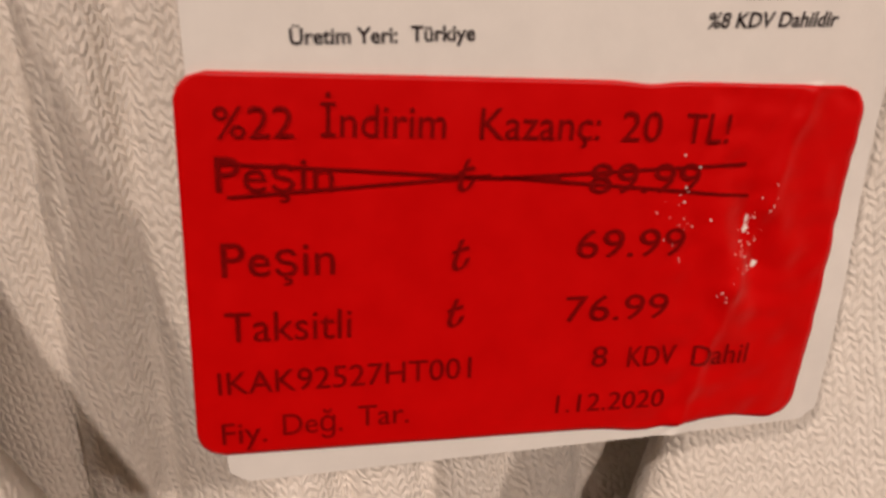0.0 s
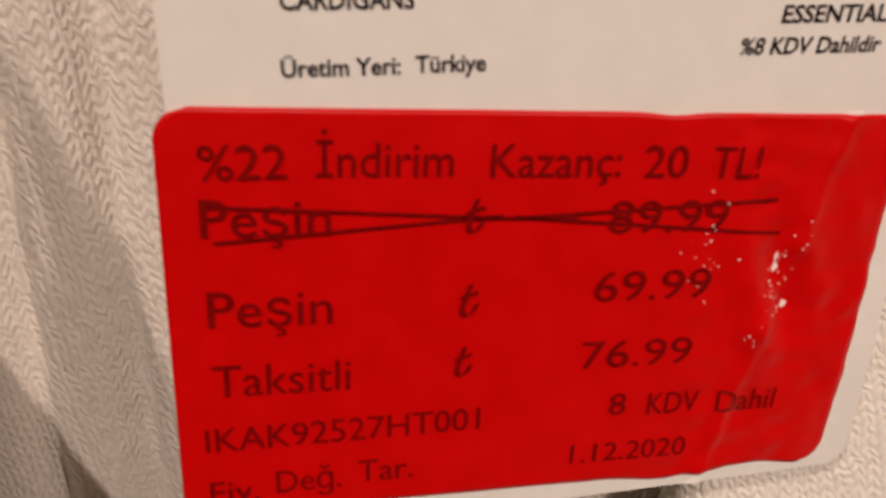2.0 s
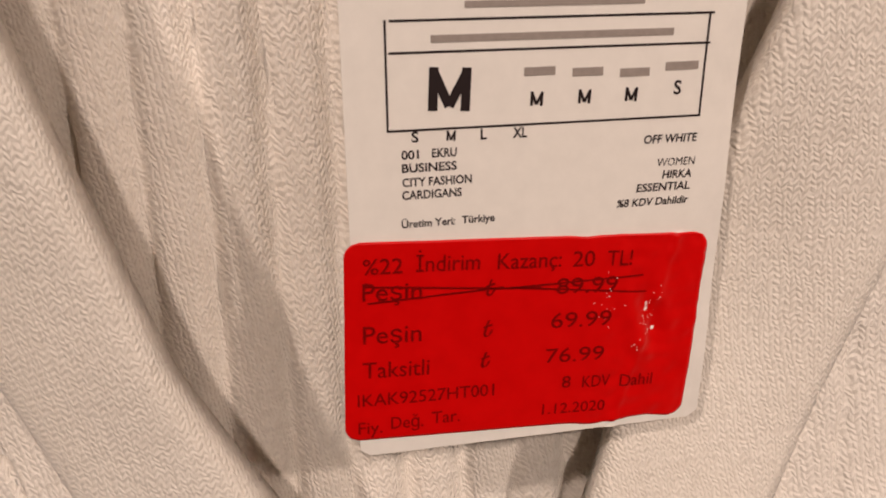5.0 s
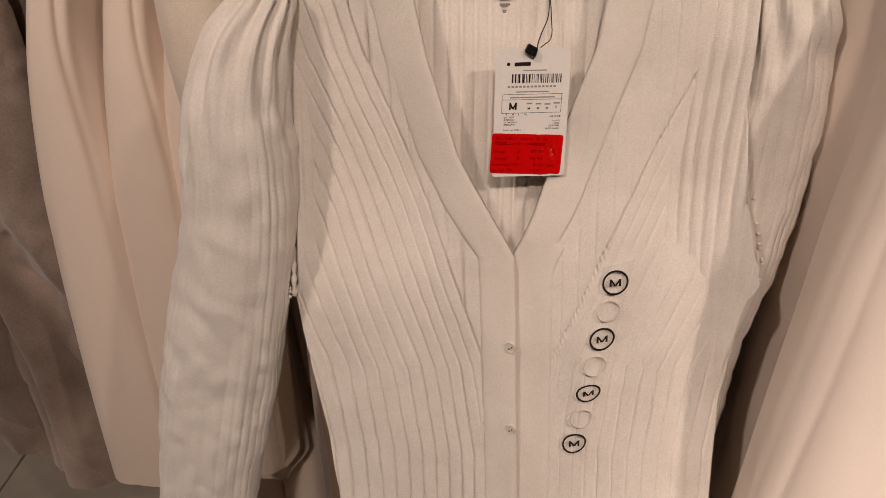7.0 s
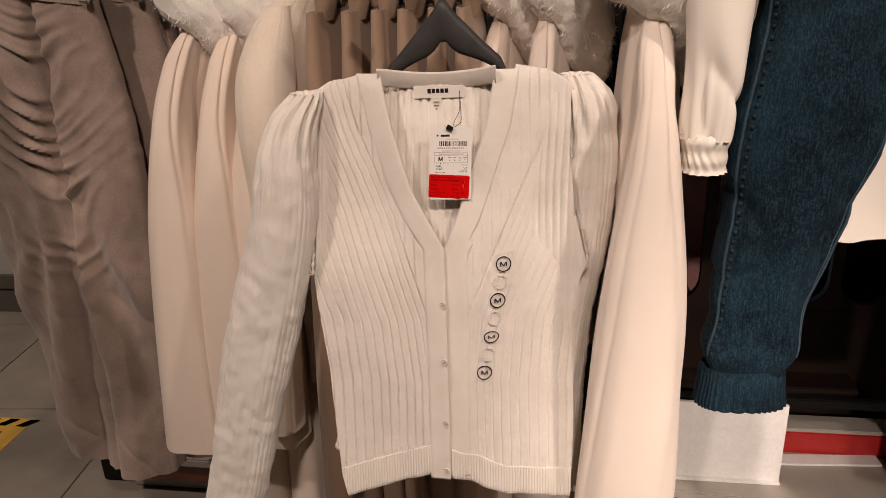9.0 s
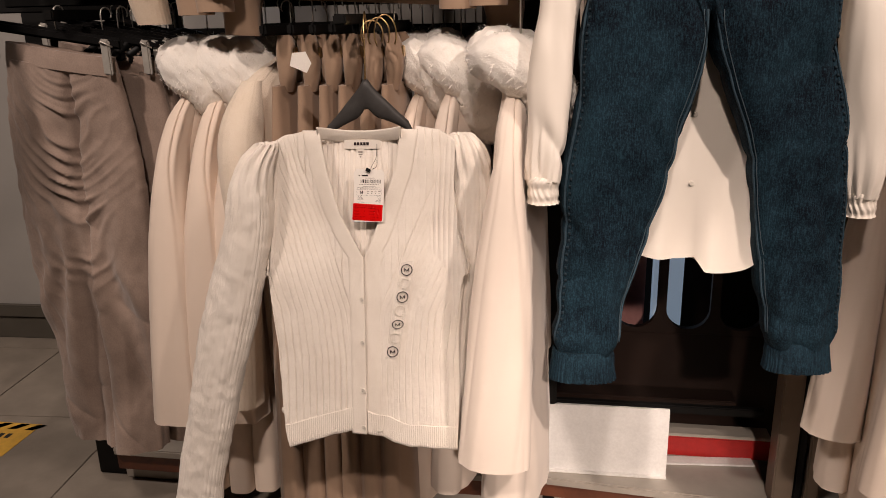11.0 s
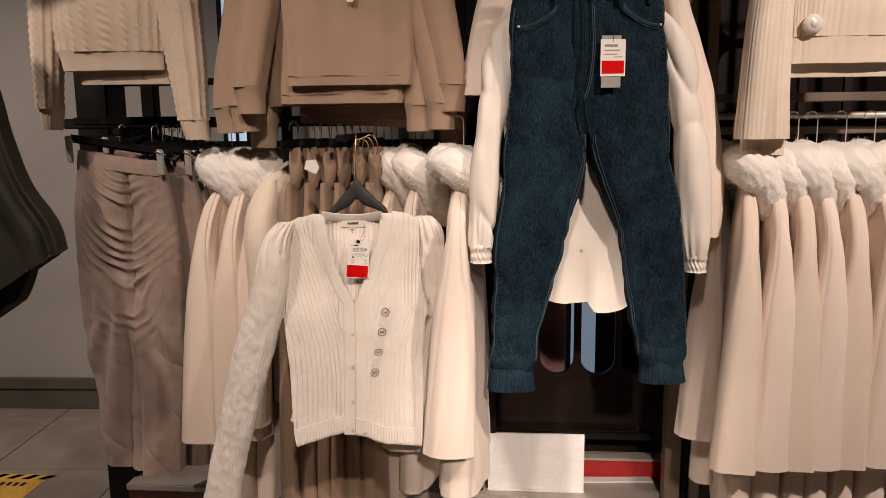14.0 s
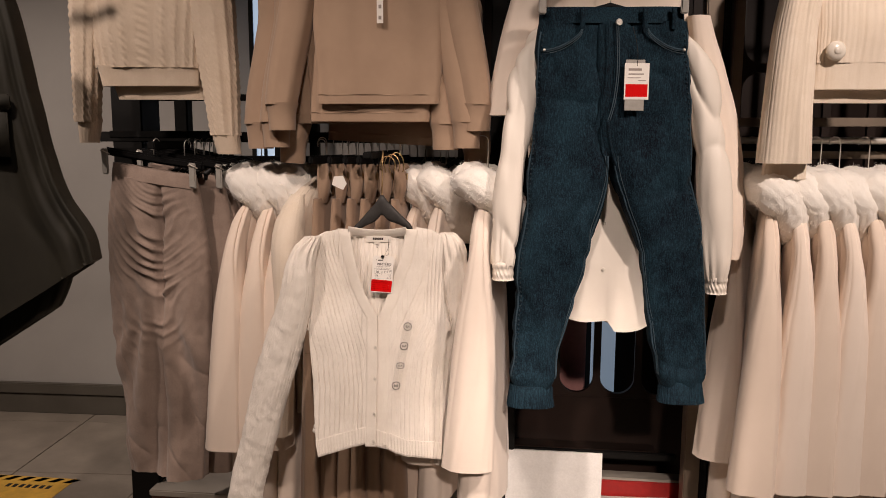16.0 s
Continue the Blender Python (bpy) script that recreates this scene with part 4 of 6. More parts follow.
def bold_m(u, v, w, h, th):
    """A heavy capital M drawn with four strokes."""
    c = th / 2
    for k, (a0, b0, a1, b1) in enumerate(((u + c, v, u + c, v + h), (u + w - c, v, u + w - c, v + h), (u + c, v + h - c, u + w / 2, v + c), (u + w - c, v + h - c, u + w / 2, v + c))):
        strip_print(a0, b0, a1, b1, th, M_INK, tag, "letter_stroke", 0.00008 + 0.00001 * k)


bold_m(*M_AT)
bold_m(11.4, 19.1, 6.0, 6.0, 1.35)
for u in (26.2, 33.4, 40.6):
    bold_m(u, 19.85 + 0.05 * (u - 26), 1.9, 2.0, 0.42)
    strip_print(u - 1.2, 24.6, u + 3.4, 24.85, 1.2, M_INKG, tag, "printed_bar", 0.00008)
C("S", 48.2, 21.6, 1.2, 2.0)
strip_print(46.4, 25.6, 51.6, 25.9, 1.2, M_INKG, tag, "printed_bar", 0.00008)


def tline(u0, v0, u1, th, mat=M_INKG, slope=0.049, name="printed_bar"):
    strip_print(u0, v0, u1, v0 + (u1 - u0) * slope, th, mat, tag, name, 0.00008)


for v in (16.2, 26.8, 31.0):
    tline(5.8, v, 53.0, 0.32, M_INK, name="size_box_line")
for u in (5.8, 52.9):
    strip_print(u + 0.0, 16.1 + (u - 5.8) * 0.049, u - 0.6, 31.1 + (u - 5.8) * 0.049, 0.32, M_INK, tag, "size_box_line", 0.00008)
tline(11.5, 28.8, 47.0, 1.0)
tline(16.0, 33.4, 42.0, 0.9)
rng = random.Random(11)
u = 12.5
while u < 50.5:
    w = rng.choice((0.4, 0.6, 0.9, 1.3))
    strip_print(u, 39.6 + u * 0.045, u - 0.3, 46.6 + u * 0.045, w, M_INK, tag, "barcode_bar", 0.00008)
    u += w + rng.choice((0.5, 0.7, 1.0))
for k in range(13):
    tline(9.0 + 3.0 * k, 37.2 + 0.14 * k, 11.0 + 3.0 * k, 1.5, M_INKG, name="digit_bar")
tline(20.0, 50.3, 38.5, 0.8)
tline(13.0, 54.6, 25.5, 3.0, M_INK, 0.08)
strip_print(7.2, 54.6, 9.6, 54.7, 2.4, M_INK, tag, "printed_mark", 0.00008)
# rubbed specks where the film has worn through
rng = random.Random(4)
bm = bmesh.new()
for _ in range(60):
    a = rng.gauss(0, 1)
    u, v = 48.6 + 0.5 * rng.gauss(0, 1) + 0.9 * a, -14.0 + 0.9 * rng.gauss(0, 1) + 2.6 * a
    if rng.random() < 0.25:
        u, v = 41.5 + 2.2 * rng.gauss(0, 0.6), -12 + 2.0 * rng.gauss(0, 1)
    r, an = rng.uniform(0.025, 0.085), rng.uniform(0, 6.3)
    bm.faces.new([bm.verts.new(((u + r * rng.uniform(0.6, 2.0) * math.cos(an + k)) * MM, bend(u, v) * MM - 0.00058, (v + r * 1.3 * math.sin(an + k)) * MM)) for k in (0, 1.3, 2.5, 3.9, 5.1)][::-1])
part("worn_specks", bm, M_CARDB, sticker, "white rubbed specks", False)
# cord and black bead that tie the tag on
def cordpart(name, pts, r):
    part(name, wire([(a * MM, b * MM, c * MM) for a, b, c in spline([(*p,) for p in pts], 24)], r * MM, 6), M_CORD, tag)


cordpart("cord", [(27, -1.5, 60), (28.5, -2.5, 63), (30, 2, 70), (33, 6, 78), (38, 12, 88), (39, 20, 105), (38, 30, 122), (34, 40, 132)], 0.42)
cordpart("cord", [(28, 1.2, 61), (33, 2.5, 68), (40, 6, 73), (40.5, 12, 90), (39.5, 20, 106), (38, 32, 124)], 0.42)
bm = block((-4.2 * MM, -2.6 * MM, -3.4 * MM), (4.2 * MM, 2.6 * MM, 3.4 * MM), 0.0007)
bmesh.ops.transform(bm, matrix=Matrix.Translation((24.5 * MM, -3.2 * MM, 66.5 * MM)) @ pose(0, 0, 0, 0, 25, 0), verts=bm.verts[:])
part("cord_lock", bm, M_BLACK, tag, "black plastic cord lock", False)

# ---- garments on the rack ----
def cloth_fold(amp, fx, seed, vert=2.0, grow=True):
    """Hanging folds: long upright ripples that open towards the hem."""
    def f(th, s, x, z):
        g = (0.25 + 0.75 * s) if grow else 1.0
        a = fold(math.cos(th) * fx, math.sin(th) * fx + z * vert * 0.3, 1.0, 1.0, seed)
        b = fold(x * 30, z * 5, 1.0, 1.0, seed + 5)
        c = (1 - abs(fold(math.cos(th) * fx * 0.8, math.sin(th) * fx * 0.8 + z * 1.6, 1.0, 1.0, seed + 11))) ** 5
        return amp * g * a + amp * 0.25 * b - amp * 0.28 * g * c
    return f


def fur_mesh(line, radius, strands, seed):
    """A fluffy roll along a line: a soft clumped core with short hairs lying over it."""
    rng = random.Random(seed)
    line = spline(line, 110)
    bm = bmesh.new()
    wire([tuple(q) for q in line], [radius * (0.35 + 0.65 * math.sin(math.pi * min(1, (i + 3) / 115)) ** 0.45) for i in range(110)], 60, bm)
    bm.normal_update()
    off = Vector((seed, 0, 0))
    for v in bm.verts:
        clump = 1 - abs(noise.noise(Vector((v.co.x * 55, v.co.y * 55, v.co.z * 30)) + off))
        v.co += v.normal * (0.008 * noise.noise(v.co * 16 + off) + 0.007 * (clump ** 2 - 0.6) + 0.003 * noise.noise(v.co * 150))
    bm.normal_update()
    core = [(f.calc_center_median(), f.normal.copy()) for f in bm.faces if len(f.verts) == 4]
    for _ in range(strands):
        c, nrm = rng.choice(core)
        flow = Vector((noise.noise(c * 40), noise.noise(c * 40 + Vector((9, 0, 0))), noise.noise(c * 40 + Vector((0, 9, 0))) - 0.35))
        d = (nrm * 0.45 + 1.6 * flow + Vector((rng.uniform(-0.3, 0.3), rng.uniform(-0.3, 0.3), rng.uniform(-0.3, 0.3)))).normalized()
        side = d.cross(nrm).normalized() if d.cross(nrm).length > 0.01 else Vector((1, 0, 0))
        ln, w = rng.uniform(0.006, 0.014), rng.uniform(0.0003, 0.0007)
        c = c - nrm * 0.001
        a = [bm.verts.new(q) for q in (c - side * w, c + side * w, c + d * ln)]
        bm.faces.new(a)
    return bm


def sleeve_crease(seed):
    """Soft hanging folds with one long pressed crease."""
    g = cloth_fold(0.010, 1.4, seed)

    def f(th, s, x, z):
        a = (th - 4.6 - 0.5 * math.sin(s * 2.5 + seed)) % (2 * math.pi)
        a = min(a, 2 * math.pi - a)
        b = (th - 3.7 - 0.4 * math.sin(s * 3.0 + seed * 2)) % (2 * math.pi)
        b = min(b, 2 * math.pi - b)
        return g(th, s, x, z) - 0.007 * math.exp(-((a / 0.35) ** 2)) * min(1, s * 3) - 0.008 * math.exp(-((b / 0.2) ** 2)) * max(0, 1 - s * 1.6)
    return f


def make_coat(name, mat, label, seed, fur=True, length=1.05, at=(0, 0, 0), turn=0.0, group="coats with fur collars"):
    """A coat on its hanger: local x runs across the shoulders, the near sleeve at -x."""
    co = thing(name, label, "coat", at, group, turn)
    part("body", tube([(0.0, 0, 0, 0.05, 0.02), (-0.05, 0, 0, 0.10, 0.026), (-0.13, 0, 0, 0.165, 0.034), (-0.25, 0, 0, 0.20, 0.042), (-0.55, 0, 0, 0.23, 0.052), (-length, 0, 0, 0.26, 0.064)], 90, 110, 0.75, cloth_fold(0.014, 2.2, seed)), mat, co)
    for k in (-1, 1):
        part("sleeve", tube([(-0.05, 0.10 * k, 0, 0.02, 0.010), (-0.09, 0.15 * k, 0, 0.034, 0.020), (-0.17, 0.205 * k, 0, 0.046, 0.024), (-0.35, 0.25 * k, 0.004, 0.050, 0.043), (-0.60, 0.272 * k, 0.010, 0.053, 0.056), (-0.81, 0.282 * k, 0.016, 0.052, 0.064)], 100, 96, 0.7, sleeve_crease(seed + 3 + k)), mat, co)
    part("front_edge", tube([(-0.12, -0.03, -0.030, 0.012, 0.006), (-0.5, -0.02, -0.042, 0.016, 0.006), (-length + 0.01, -0.015, -0.046, 0.017, 0.006)], 40, 14, 0.8, cloth_fold(0.003, 2, seed + 9)), mat, co)
    if fur:
        part("fur_collar", fur_mesh([(0.03, -0.065, -0.16), (-0.045, -0.060, -0.11), (-0.110, -0.035, -0.03), (-0.120, 0.0, 0.008), (-0.06, 0.03, 0.018), (0.06, 0.03, 0.018), (0.115, 0.0, 0.008), (0.105, -0.035, -0.03), (0.05, -0.06, -0.12)], 0.056, 9000, seed), M_FUR, co, "fluffy cream fur collar")
    part("hanger_bar", wire([(-0.15, 0, -0.035), (-0.06, 0, 0.005), (0, 0, 0.022), (0.06, 0, 0.005), (0.15, 0, -0.035)], 0.007), M_BLACK, co, "black plastic hanger")
    part("hook", wire([(q[1], q[0], q[2] + 0.02) for q in hook_points(0.160, 0.016)], 0.0016), M_CHROME, co, "wire hanger hook")
    return co


RZ = 1.30
coat = make_coat("coat", M_COAT, "cream wool coat with a fluffy fur collar hanging on the rail", 1.0, True, 1.05, (-0.415, 0.40, RZ), 82)
coat_b = make_coat("coat", M_COAT2, "pale cream coat with a fluffy fur collar hanging on the rail", 4.0, True, 0.98, (0.205, 0.34, RZ), 82)


def coat_at(src, x, y, turn, z=RZ):
    return copy_thing(src, pose(x, y, z, 0, 0, turn))


for x, y, turn in ((-0.345, 0.41, 84), (-0.275, 0.42, 82)):
    coat_at(coat, x, y, turn)
coat_at(coat, 0.135, 0.40, 80)
copy_thing(coat_b, pose(0.338, 0.145, RZ + 0.01, 0, 0, 84) @ Matrix.Diagonal((1, 1.15, 0.93, 1)))
for i, (x, y, turn) in enumerate(((1.175, 0.17, 73), (1.255, 0.19, 76), (1.325, 0.19, 76), (1.385, 0.20, 79), (1.47, 0.20, 76), (1.56, 0.21, 78), (1.65, 0.21, 76), (1.74, 0.21, 78))):
    coat_at(coat_b if i % 2 else coat, x, y, turn, RZ + 0.0)
coat_at(coat_b, 1.20, 0.37, 60)

# ribbed white top between the coats
rib_top = thing("knit_jumper", "white ribbed knit jumper hanging between coats", "jumper", (-0.19, 0.36, 1.33), "", 70)


def fine_rib(count, depth, amp, seed):
    g = cloth_fold(amp, 1.6, seed)
    return lambda th, s, x, z: g(th, s, x, z) + rib(th * count / (2 * math.pi), depth)


part("body", tube([(0, 0, 0, 0.06, 0.02), (-0.04, 0, 0, 0.16, 0.03), (-0.3, 0, 0, 0.19, 0.03), (-0.75, 0, 0, 0.19, 0.032)], 60, 160, 0.75, fine_rib(60, 0.0012, 0.006, 3)), M_RIBKNIT, rib_top)
part("sleeve", tube([(-0.05, -0.17, 0, 0.02, 0.02), (-0.1, -0.2, 0, 0.04, 0.035), (-0.4, -0.25, 0, 0.036, 0.034), (-0.78, -0.29, 0, 0.040, 0.034)], 60, 72, 0.85, fine_rib(22, 0.0012, 0.005, 6)), M_RIBKNIT, rib_top)
part("hook", wire([(q[1], q[0], q[2]) for q in hook_points(0.135, 0.016)], 0.0016), M_CHROME, rib_top)


# brown dungarees in the middle of the rail
def make_dungarees(at, turn, seed):
    d = thing("dungarees", "camel brown dungarees with shoulder straps hanging on the rail", "dungarees", at, "dungarees on the rail", turn)
    for k in (-1, 1):
        part("strap", tube([(0.03, 0.035 * k, 0.0, 0.012, 0.016), (0.0, 0.05 * k, -0.01, 0.022, 0.020), (-0.05, 0.055 * k, -0.012, 0.024, 0.018), (-0.09, 0.05 * k, -0.006, 0.020, 0.012)], 16, 16, 0.8, cloth_fold(0.004, 2, seed)), M_BROWN, d)
        part("leg", tube([(-0.52, 0.075 * k, 0, 0.085, 0.034), (-0.75, 0.085 * k, 0, 0.095, 0.036), (-1.16, 0.10 * k, 0, 0.115, 0.042)], 50, 40, 0.75, cloth_fold(0.016, 2.4, seed + k)), M_BROWN, d)
        part("buckle", block((0.05 * k - 0.010, -0.034, -0.02), (0.05 * k + 0.010, -0.029, 0.004), 0.002), M_BRASS, d, "brass buckle", False)
    part("bib", tube([(-0.075, 0, 0, 0.10, 0.014), (-0.25, 0, 0, 0.125, 0.024), (-0.40, 0, 0, 0.155, 0.03), (-0.54, 0, 0, 0.165, 0.034)], 40, 40, 0.7, cloth_fold(0.006, 2, seed)), M_BROWN, d)
    part("hanger_bar", block((-0.13, -0.008, 0.03), (0.13, 0.008, 0.055), 0.005), M_BLACK, d, "black clip hanger", False)
    part("hook", wire([(q[1], q[0], q[2] + 0.05) for q in hook_points(0.075, 0.015)], 0.0016), M_CHROME, d)
    return d


dung = make_dungarees((-0.165, 0.25, 1.345), 78, 2.0)
for x, y, turn in ((-0.115, 0.25, 82), (-0.065, 0.25, 80), (-0.02, 0.25, 78), (0.025, 0.25, 80), (0.065, 0.25, 83)):
    copy_thing(dung, pose(x, y, 1.345, 0, 0, turn))
white_tag = thing("hanging_label", "small white swing label on a hanger", "label", (-0.083, 0.0, 1.322))
bm = bmesh.new()
corners = ((-0.02, 0.0), (0.012, -0.014), (0.022, 0.004), (0.012, 0.026), (-0.014, 0.024))
vs = [[bm.verts.new((x, y, z)) for x, z in corners] for y in (-0.0006, 0.0006)]
grid_faces(bm, vs, True)
bm.faces.new(vs[0])
bm.faces.new(vs[1][::-1])
bmesh.ops.recalc_face_normals(bm, faces=bm.faces[:])
part("card", bm, M_CARDB, white_tag, "", False)
loop = thing("hanger_loops", "brass wire loops of a hanger above the dungarees", "hanger", (0.06, 0.06, 1.36))
for k in range(3):
    part("wire_loop", wire([(0.022 * math.cos(a) + 0.012 * (k - 1), 0.008 * k, 0.016 + 0.026 * math.sin(a) * (1 + 0.2 * k)) for a in np.linspace(-0.6, 3.8, 16)], 0.0016, 6), M_BRASS, loop)

# empty black hangers on the rail
empty = thing("empty_hanger", "black plastic hanger hanging on the rail", "hanger", (-0.60, 0.47, 1.38), "empty hangers", 80)
part("hanger_bar", wire([(-0.17, 0, -0.05), (-0.08, 0, -0.012), (0, 0, 0.0), (0.08, 0, -0.012), (0.17, 0, -0.05)], 0.008), M_BLACK, empty)
part("cross_bar", block((-0.17, -0.006, -0.07), (0.17, 0.006, -0.052), 0.003), M_BLACK, empty, "", False)
part("hook", wire([(q[1], q[0], q[2]) for q in hook_points(0.085, 0.016)], 0.0016), M_CHROME, empty)
rng = random.Random(5)
for i in range(8):
    copy_thing(empty, pose(-0.66 + 0.022 * i, 0.47, 1.385, 0, rng.uniform(-3, 3), 78 + rng.uniform(-9, 9)))
for i in range(15):
    copy_thing(empty, pose(-0.13 + 0.026 * i, 0.45, 1.38, 0, rng.uniform(-2, 2), 80 + rng.uniform(-8, 8)))


# ---- ruched skirts ----
def make_skirt(at, turn, ruched, seed, label):
    sk = thing("skirt", label, "skirt", at, "taupe skirts", turn)
    w = 0.17

    def drape(th, s, x, z):
        g = cloth_fold(0.008, 1.8, seed)(th, s, x, z)
        if not ruched or math.sin(th) > 0.35:
            return g
        xs = x - 0.032
        near = math.exp(-((abs(xs) / (0.125 if xs < 0 else 0.070)) ** 2))
        up = 1 / (1 + math.exp((s - 0.47) * 14))
        low = 1 - up
        # swags that sink from the sides to the gathered centre seam
        lean = 40 * abs(xs) + 420 * xs * xs if xs < 0 else 95 * abs(xs) + 300 * xs * xs
        ph = s * 135 + lean + 9.0 * fold(x, z, 3, 7, seed) + 2.2 * fold(x, z, 9, 14, seed + 7)
        swag = (1 - abs(math.sin(ph / 2))) ** 1.3
        fine = (1 - abs(math.sin(ph * 0.93 + 2.0 * fold(x, z, 6, 9, seed + 11)))) ** 1.2
        g += up * (0.020 * near + 0.001) * (swag - 0.4) * max(0.1, 0.7 + 1.1 * fold(x, z, 7, 13, seed + 2)) * min(1, s * 9)
        g += up * 0.008 * near * (fine - 0.4) * max(0.0, 0.5 + 1.0 * fold(x, z, 12, 18, seed + 5))
        g += low * 0.021 * math.sin(25.0 * xs / max(0.30, s - 0.2) + 2.6 * fold(x, z, 5, 2, seed)) * math.exp(-((xs / 0.15) ** 2)) + low * 0.008 * fold(x, z, 16, 7, seed + 4) - low * 0.010 * math.exp(-(((xs + 0.06 * (s - 0.5) + 0.03) / 0.012) ** 2))
        g += 0.0022 * fold(x, z, 55, 28, seed + 15) - 0.006 * low * (1 - abs(fold(x + 0.35 * z, z, 13, 4, seed + 17))) ** 8
        g -= (0.034 * up + 0.018) * math.exp(-(((xs + 0.004 * fold(0, z, 1, 9, seed)) / 0.009) ** 2)) * min(1, s * 12)
        return g

    def sag(bm):
        """The waist hangs lower at one clip than at the other."""
        for v in bm.verts:
            v.co.z -= 0.13 * v.co.x * min(1, max(0.0, 1 + v.co.z / 0.4))
        return bm

    part("skirt_body", sag(tube([(-0.035, 0, 0, w - 0.01, 0.028), (-0.16, 0.0, 0, w + 0.012, 0.034), (-0.40, 0.006, -0.006, w + 0.02, 0.040), (-0.70, 0.010, -0.010, w + 0.004, 0.042), (-0.92, 0.014, -0.012, w - 0.02, 0.044), (-1.02, 0.016, -0.012, w - 0.028, 0.046)], 230, 240, 0.72, drape)), M_SKIRT, sk)
    part("waistband", sag(tube([(0.002, 0, 0, w - 0.016, 0.024), (-0.02, 0, 0, w - 0.012, 0.028), (-0.042, 0, 0, w - 0.008, 0.030)], 12, 90, 0.72, cloth_fold(0.006, 3, seed, 2, False))), M_SKIRT, sk)
    part("hanger_bar", sag(block((-0.185, -0.008, 0.022), (0.185, 0.008, 0.048), 0.006)), M_BLACK, sk, "black clip hanger", False)
    for k in (-1, 1):
        part("clip", sag(block((0.163 * k - 0.012, -0.036, -0.035), (0.163 * k + 0.012, -0.027, 0.045), 0.003)), M_CLIP, sk, "grey plastic clip", False)
        part("clip_spring", sag(wire([(0.163 * k - 0.016, -0.030, 0.035), (0.163 * k, -0.044, 0.04), (0.163 * k + 0.018, -0.03, 0.03)], 0.002)), M_CHROME, sk)
    part("hook", wire([(q[1], q[0], q[2] + 0.04) for q in hook_points(0.075, 0.016)], 0.0018), M_CHROME, sk)
    return sk


skirt = make_skirt((-0.735, 0.29, 1.35), -14, True, 2.0, "taupe jersey skirt gathered along a ruched centre seam")
skirt_b = make_skirt((-0.665, 0.37, 1.345), -20, False, 5.0, "taupe jersey skirt hanging behind the ruched one")
for k in range(4):
    copy_thing(skirt_b, pose(-0.645 + 0.022 * k, 0.41 + 0.03 * k, 1.347, 0, 0, -24 - 3 * k))


# ---- jeans ----
jeans = thing("jeans", "dark blue denim jogger jeans with elastic cuffs, clipped to a hanger", "jeans", (0.655, -0.05, 1.79))
JI = Matrix.Translation((-0.655, 0.05, -1.79))


def jp(name, bm, mat, label="", parent=None, smooth=True):
    bmesh.ops.transform(bm, matrix=JI, verts=bm.verts[:])
    return part(name, bm, mat, parent or jeans, label, smooth)


def denim_fold(seed):
    def f(th, s, x, z):
        k = 0.019 * fold(x, z, 9, 3.0, seed) + 0.010 * fold(x, z, 24, 6, seed + 3) + 0.0025 * fold(x, z, 60, 40, seed + 8)
        k += 0.012 * max(0, s - 0.72) / 0.28 * fold(x, z, 34, 7, seed + 6)
        for m, (fx, fz, lean) in enumerate(((11, 4, 0.5), (17, 3, -0.35), (7, 6, 1.1))):
            k -= 0.007 * (1 - abs(fold(x + lean * z * 0.4, z, fx, fz, seed + 20 + m))) ** 8
        return k
    return f


def surface_line(rows, m, th, e, disp, lift):
    """A line down the cloth tube of these rows at one angle, a little above its surface."""
    out = []
    c, q = math.cos(th), math.sin(th)
    for i, (z, cx, cy, a, b) in enumerate(spline(rows, m)):
        x, y = cx + a * math.copysign(abs(c) ** e, c), cy + b * math.copysign(abs(q) ** e, q)
        k, nn = disp(th, i / (m - 1), x, z) + lift, math.hypot(c / a, q / b)
        out.append((x + k * c / a / nn, y + k * q / b / nn, z))
    return out


def leg_rows(k):
    if k < 0:
        return [(1.757, 0.564, -0.045, 0.096, 0.038), (1.70, 0.561, -0.045, 0.101, 0.046), (1.60, 0.556, -0.045, 0.108, 0.052), (1.48, 0.552, -0.046, 0.116, 0.054), (1.39, 0.552, -0.048, 0.118, 0.054), (1.32, 0.544, -0.05, 0.112, 0.052), (1.20, 0.526, -0.055, 0.098, 0.05), (1.05, 0.506, -0.06, 0.090, 0.046), (0.95, 0.489, -0.064, 0.080, 0.044), (0.85, 0.474, -0.066, 0.072, 0.043), (0.79, 0.464, -0.07, 0.070, 0.041), (0.765, 0.462, -0.07, 0.060, 0.034)]
    return [(1.757, 0.750, -0.045, 0.096, 0.038), (1.70, 0.754, -0.045, 0.101, 0.046), (1.60, 0.765, -0.043, 0.108, 0.052), (1.48, 0.777, -0.04, 0.114, 0.054), (1.39, 0.784, -0.036, 0.116, 0.054), (1.32, 0.797, -0.032, 0.109, 0.052), (1.20, 0.826, -0.028, 0.092, 0.05), (1.05, 0.850, -0.022, 0.088, 0.046), (0.95, 0.868, -0.018, 0.082, 0.044), (0.85, 0.880, -0.014, 0.079, 0.043), (0.79, 0.889, -0.012, 0.076, 0.041), (0.765, 0.892, -0.012, 0.066, 0.034)]


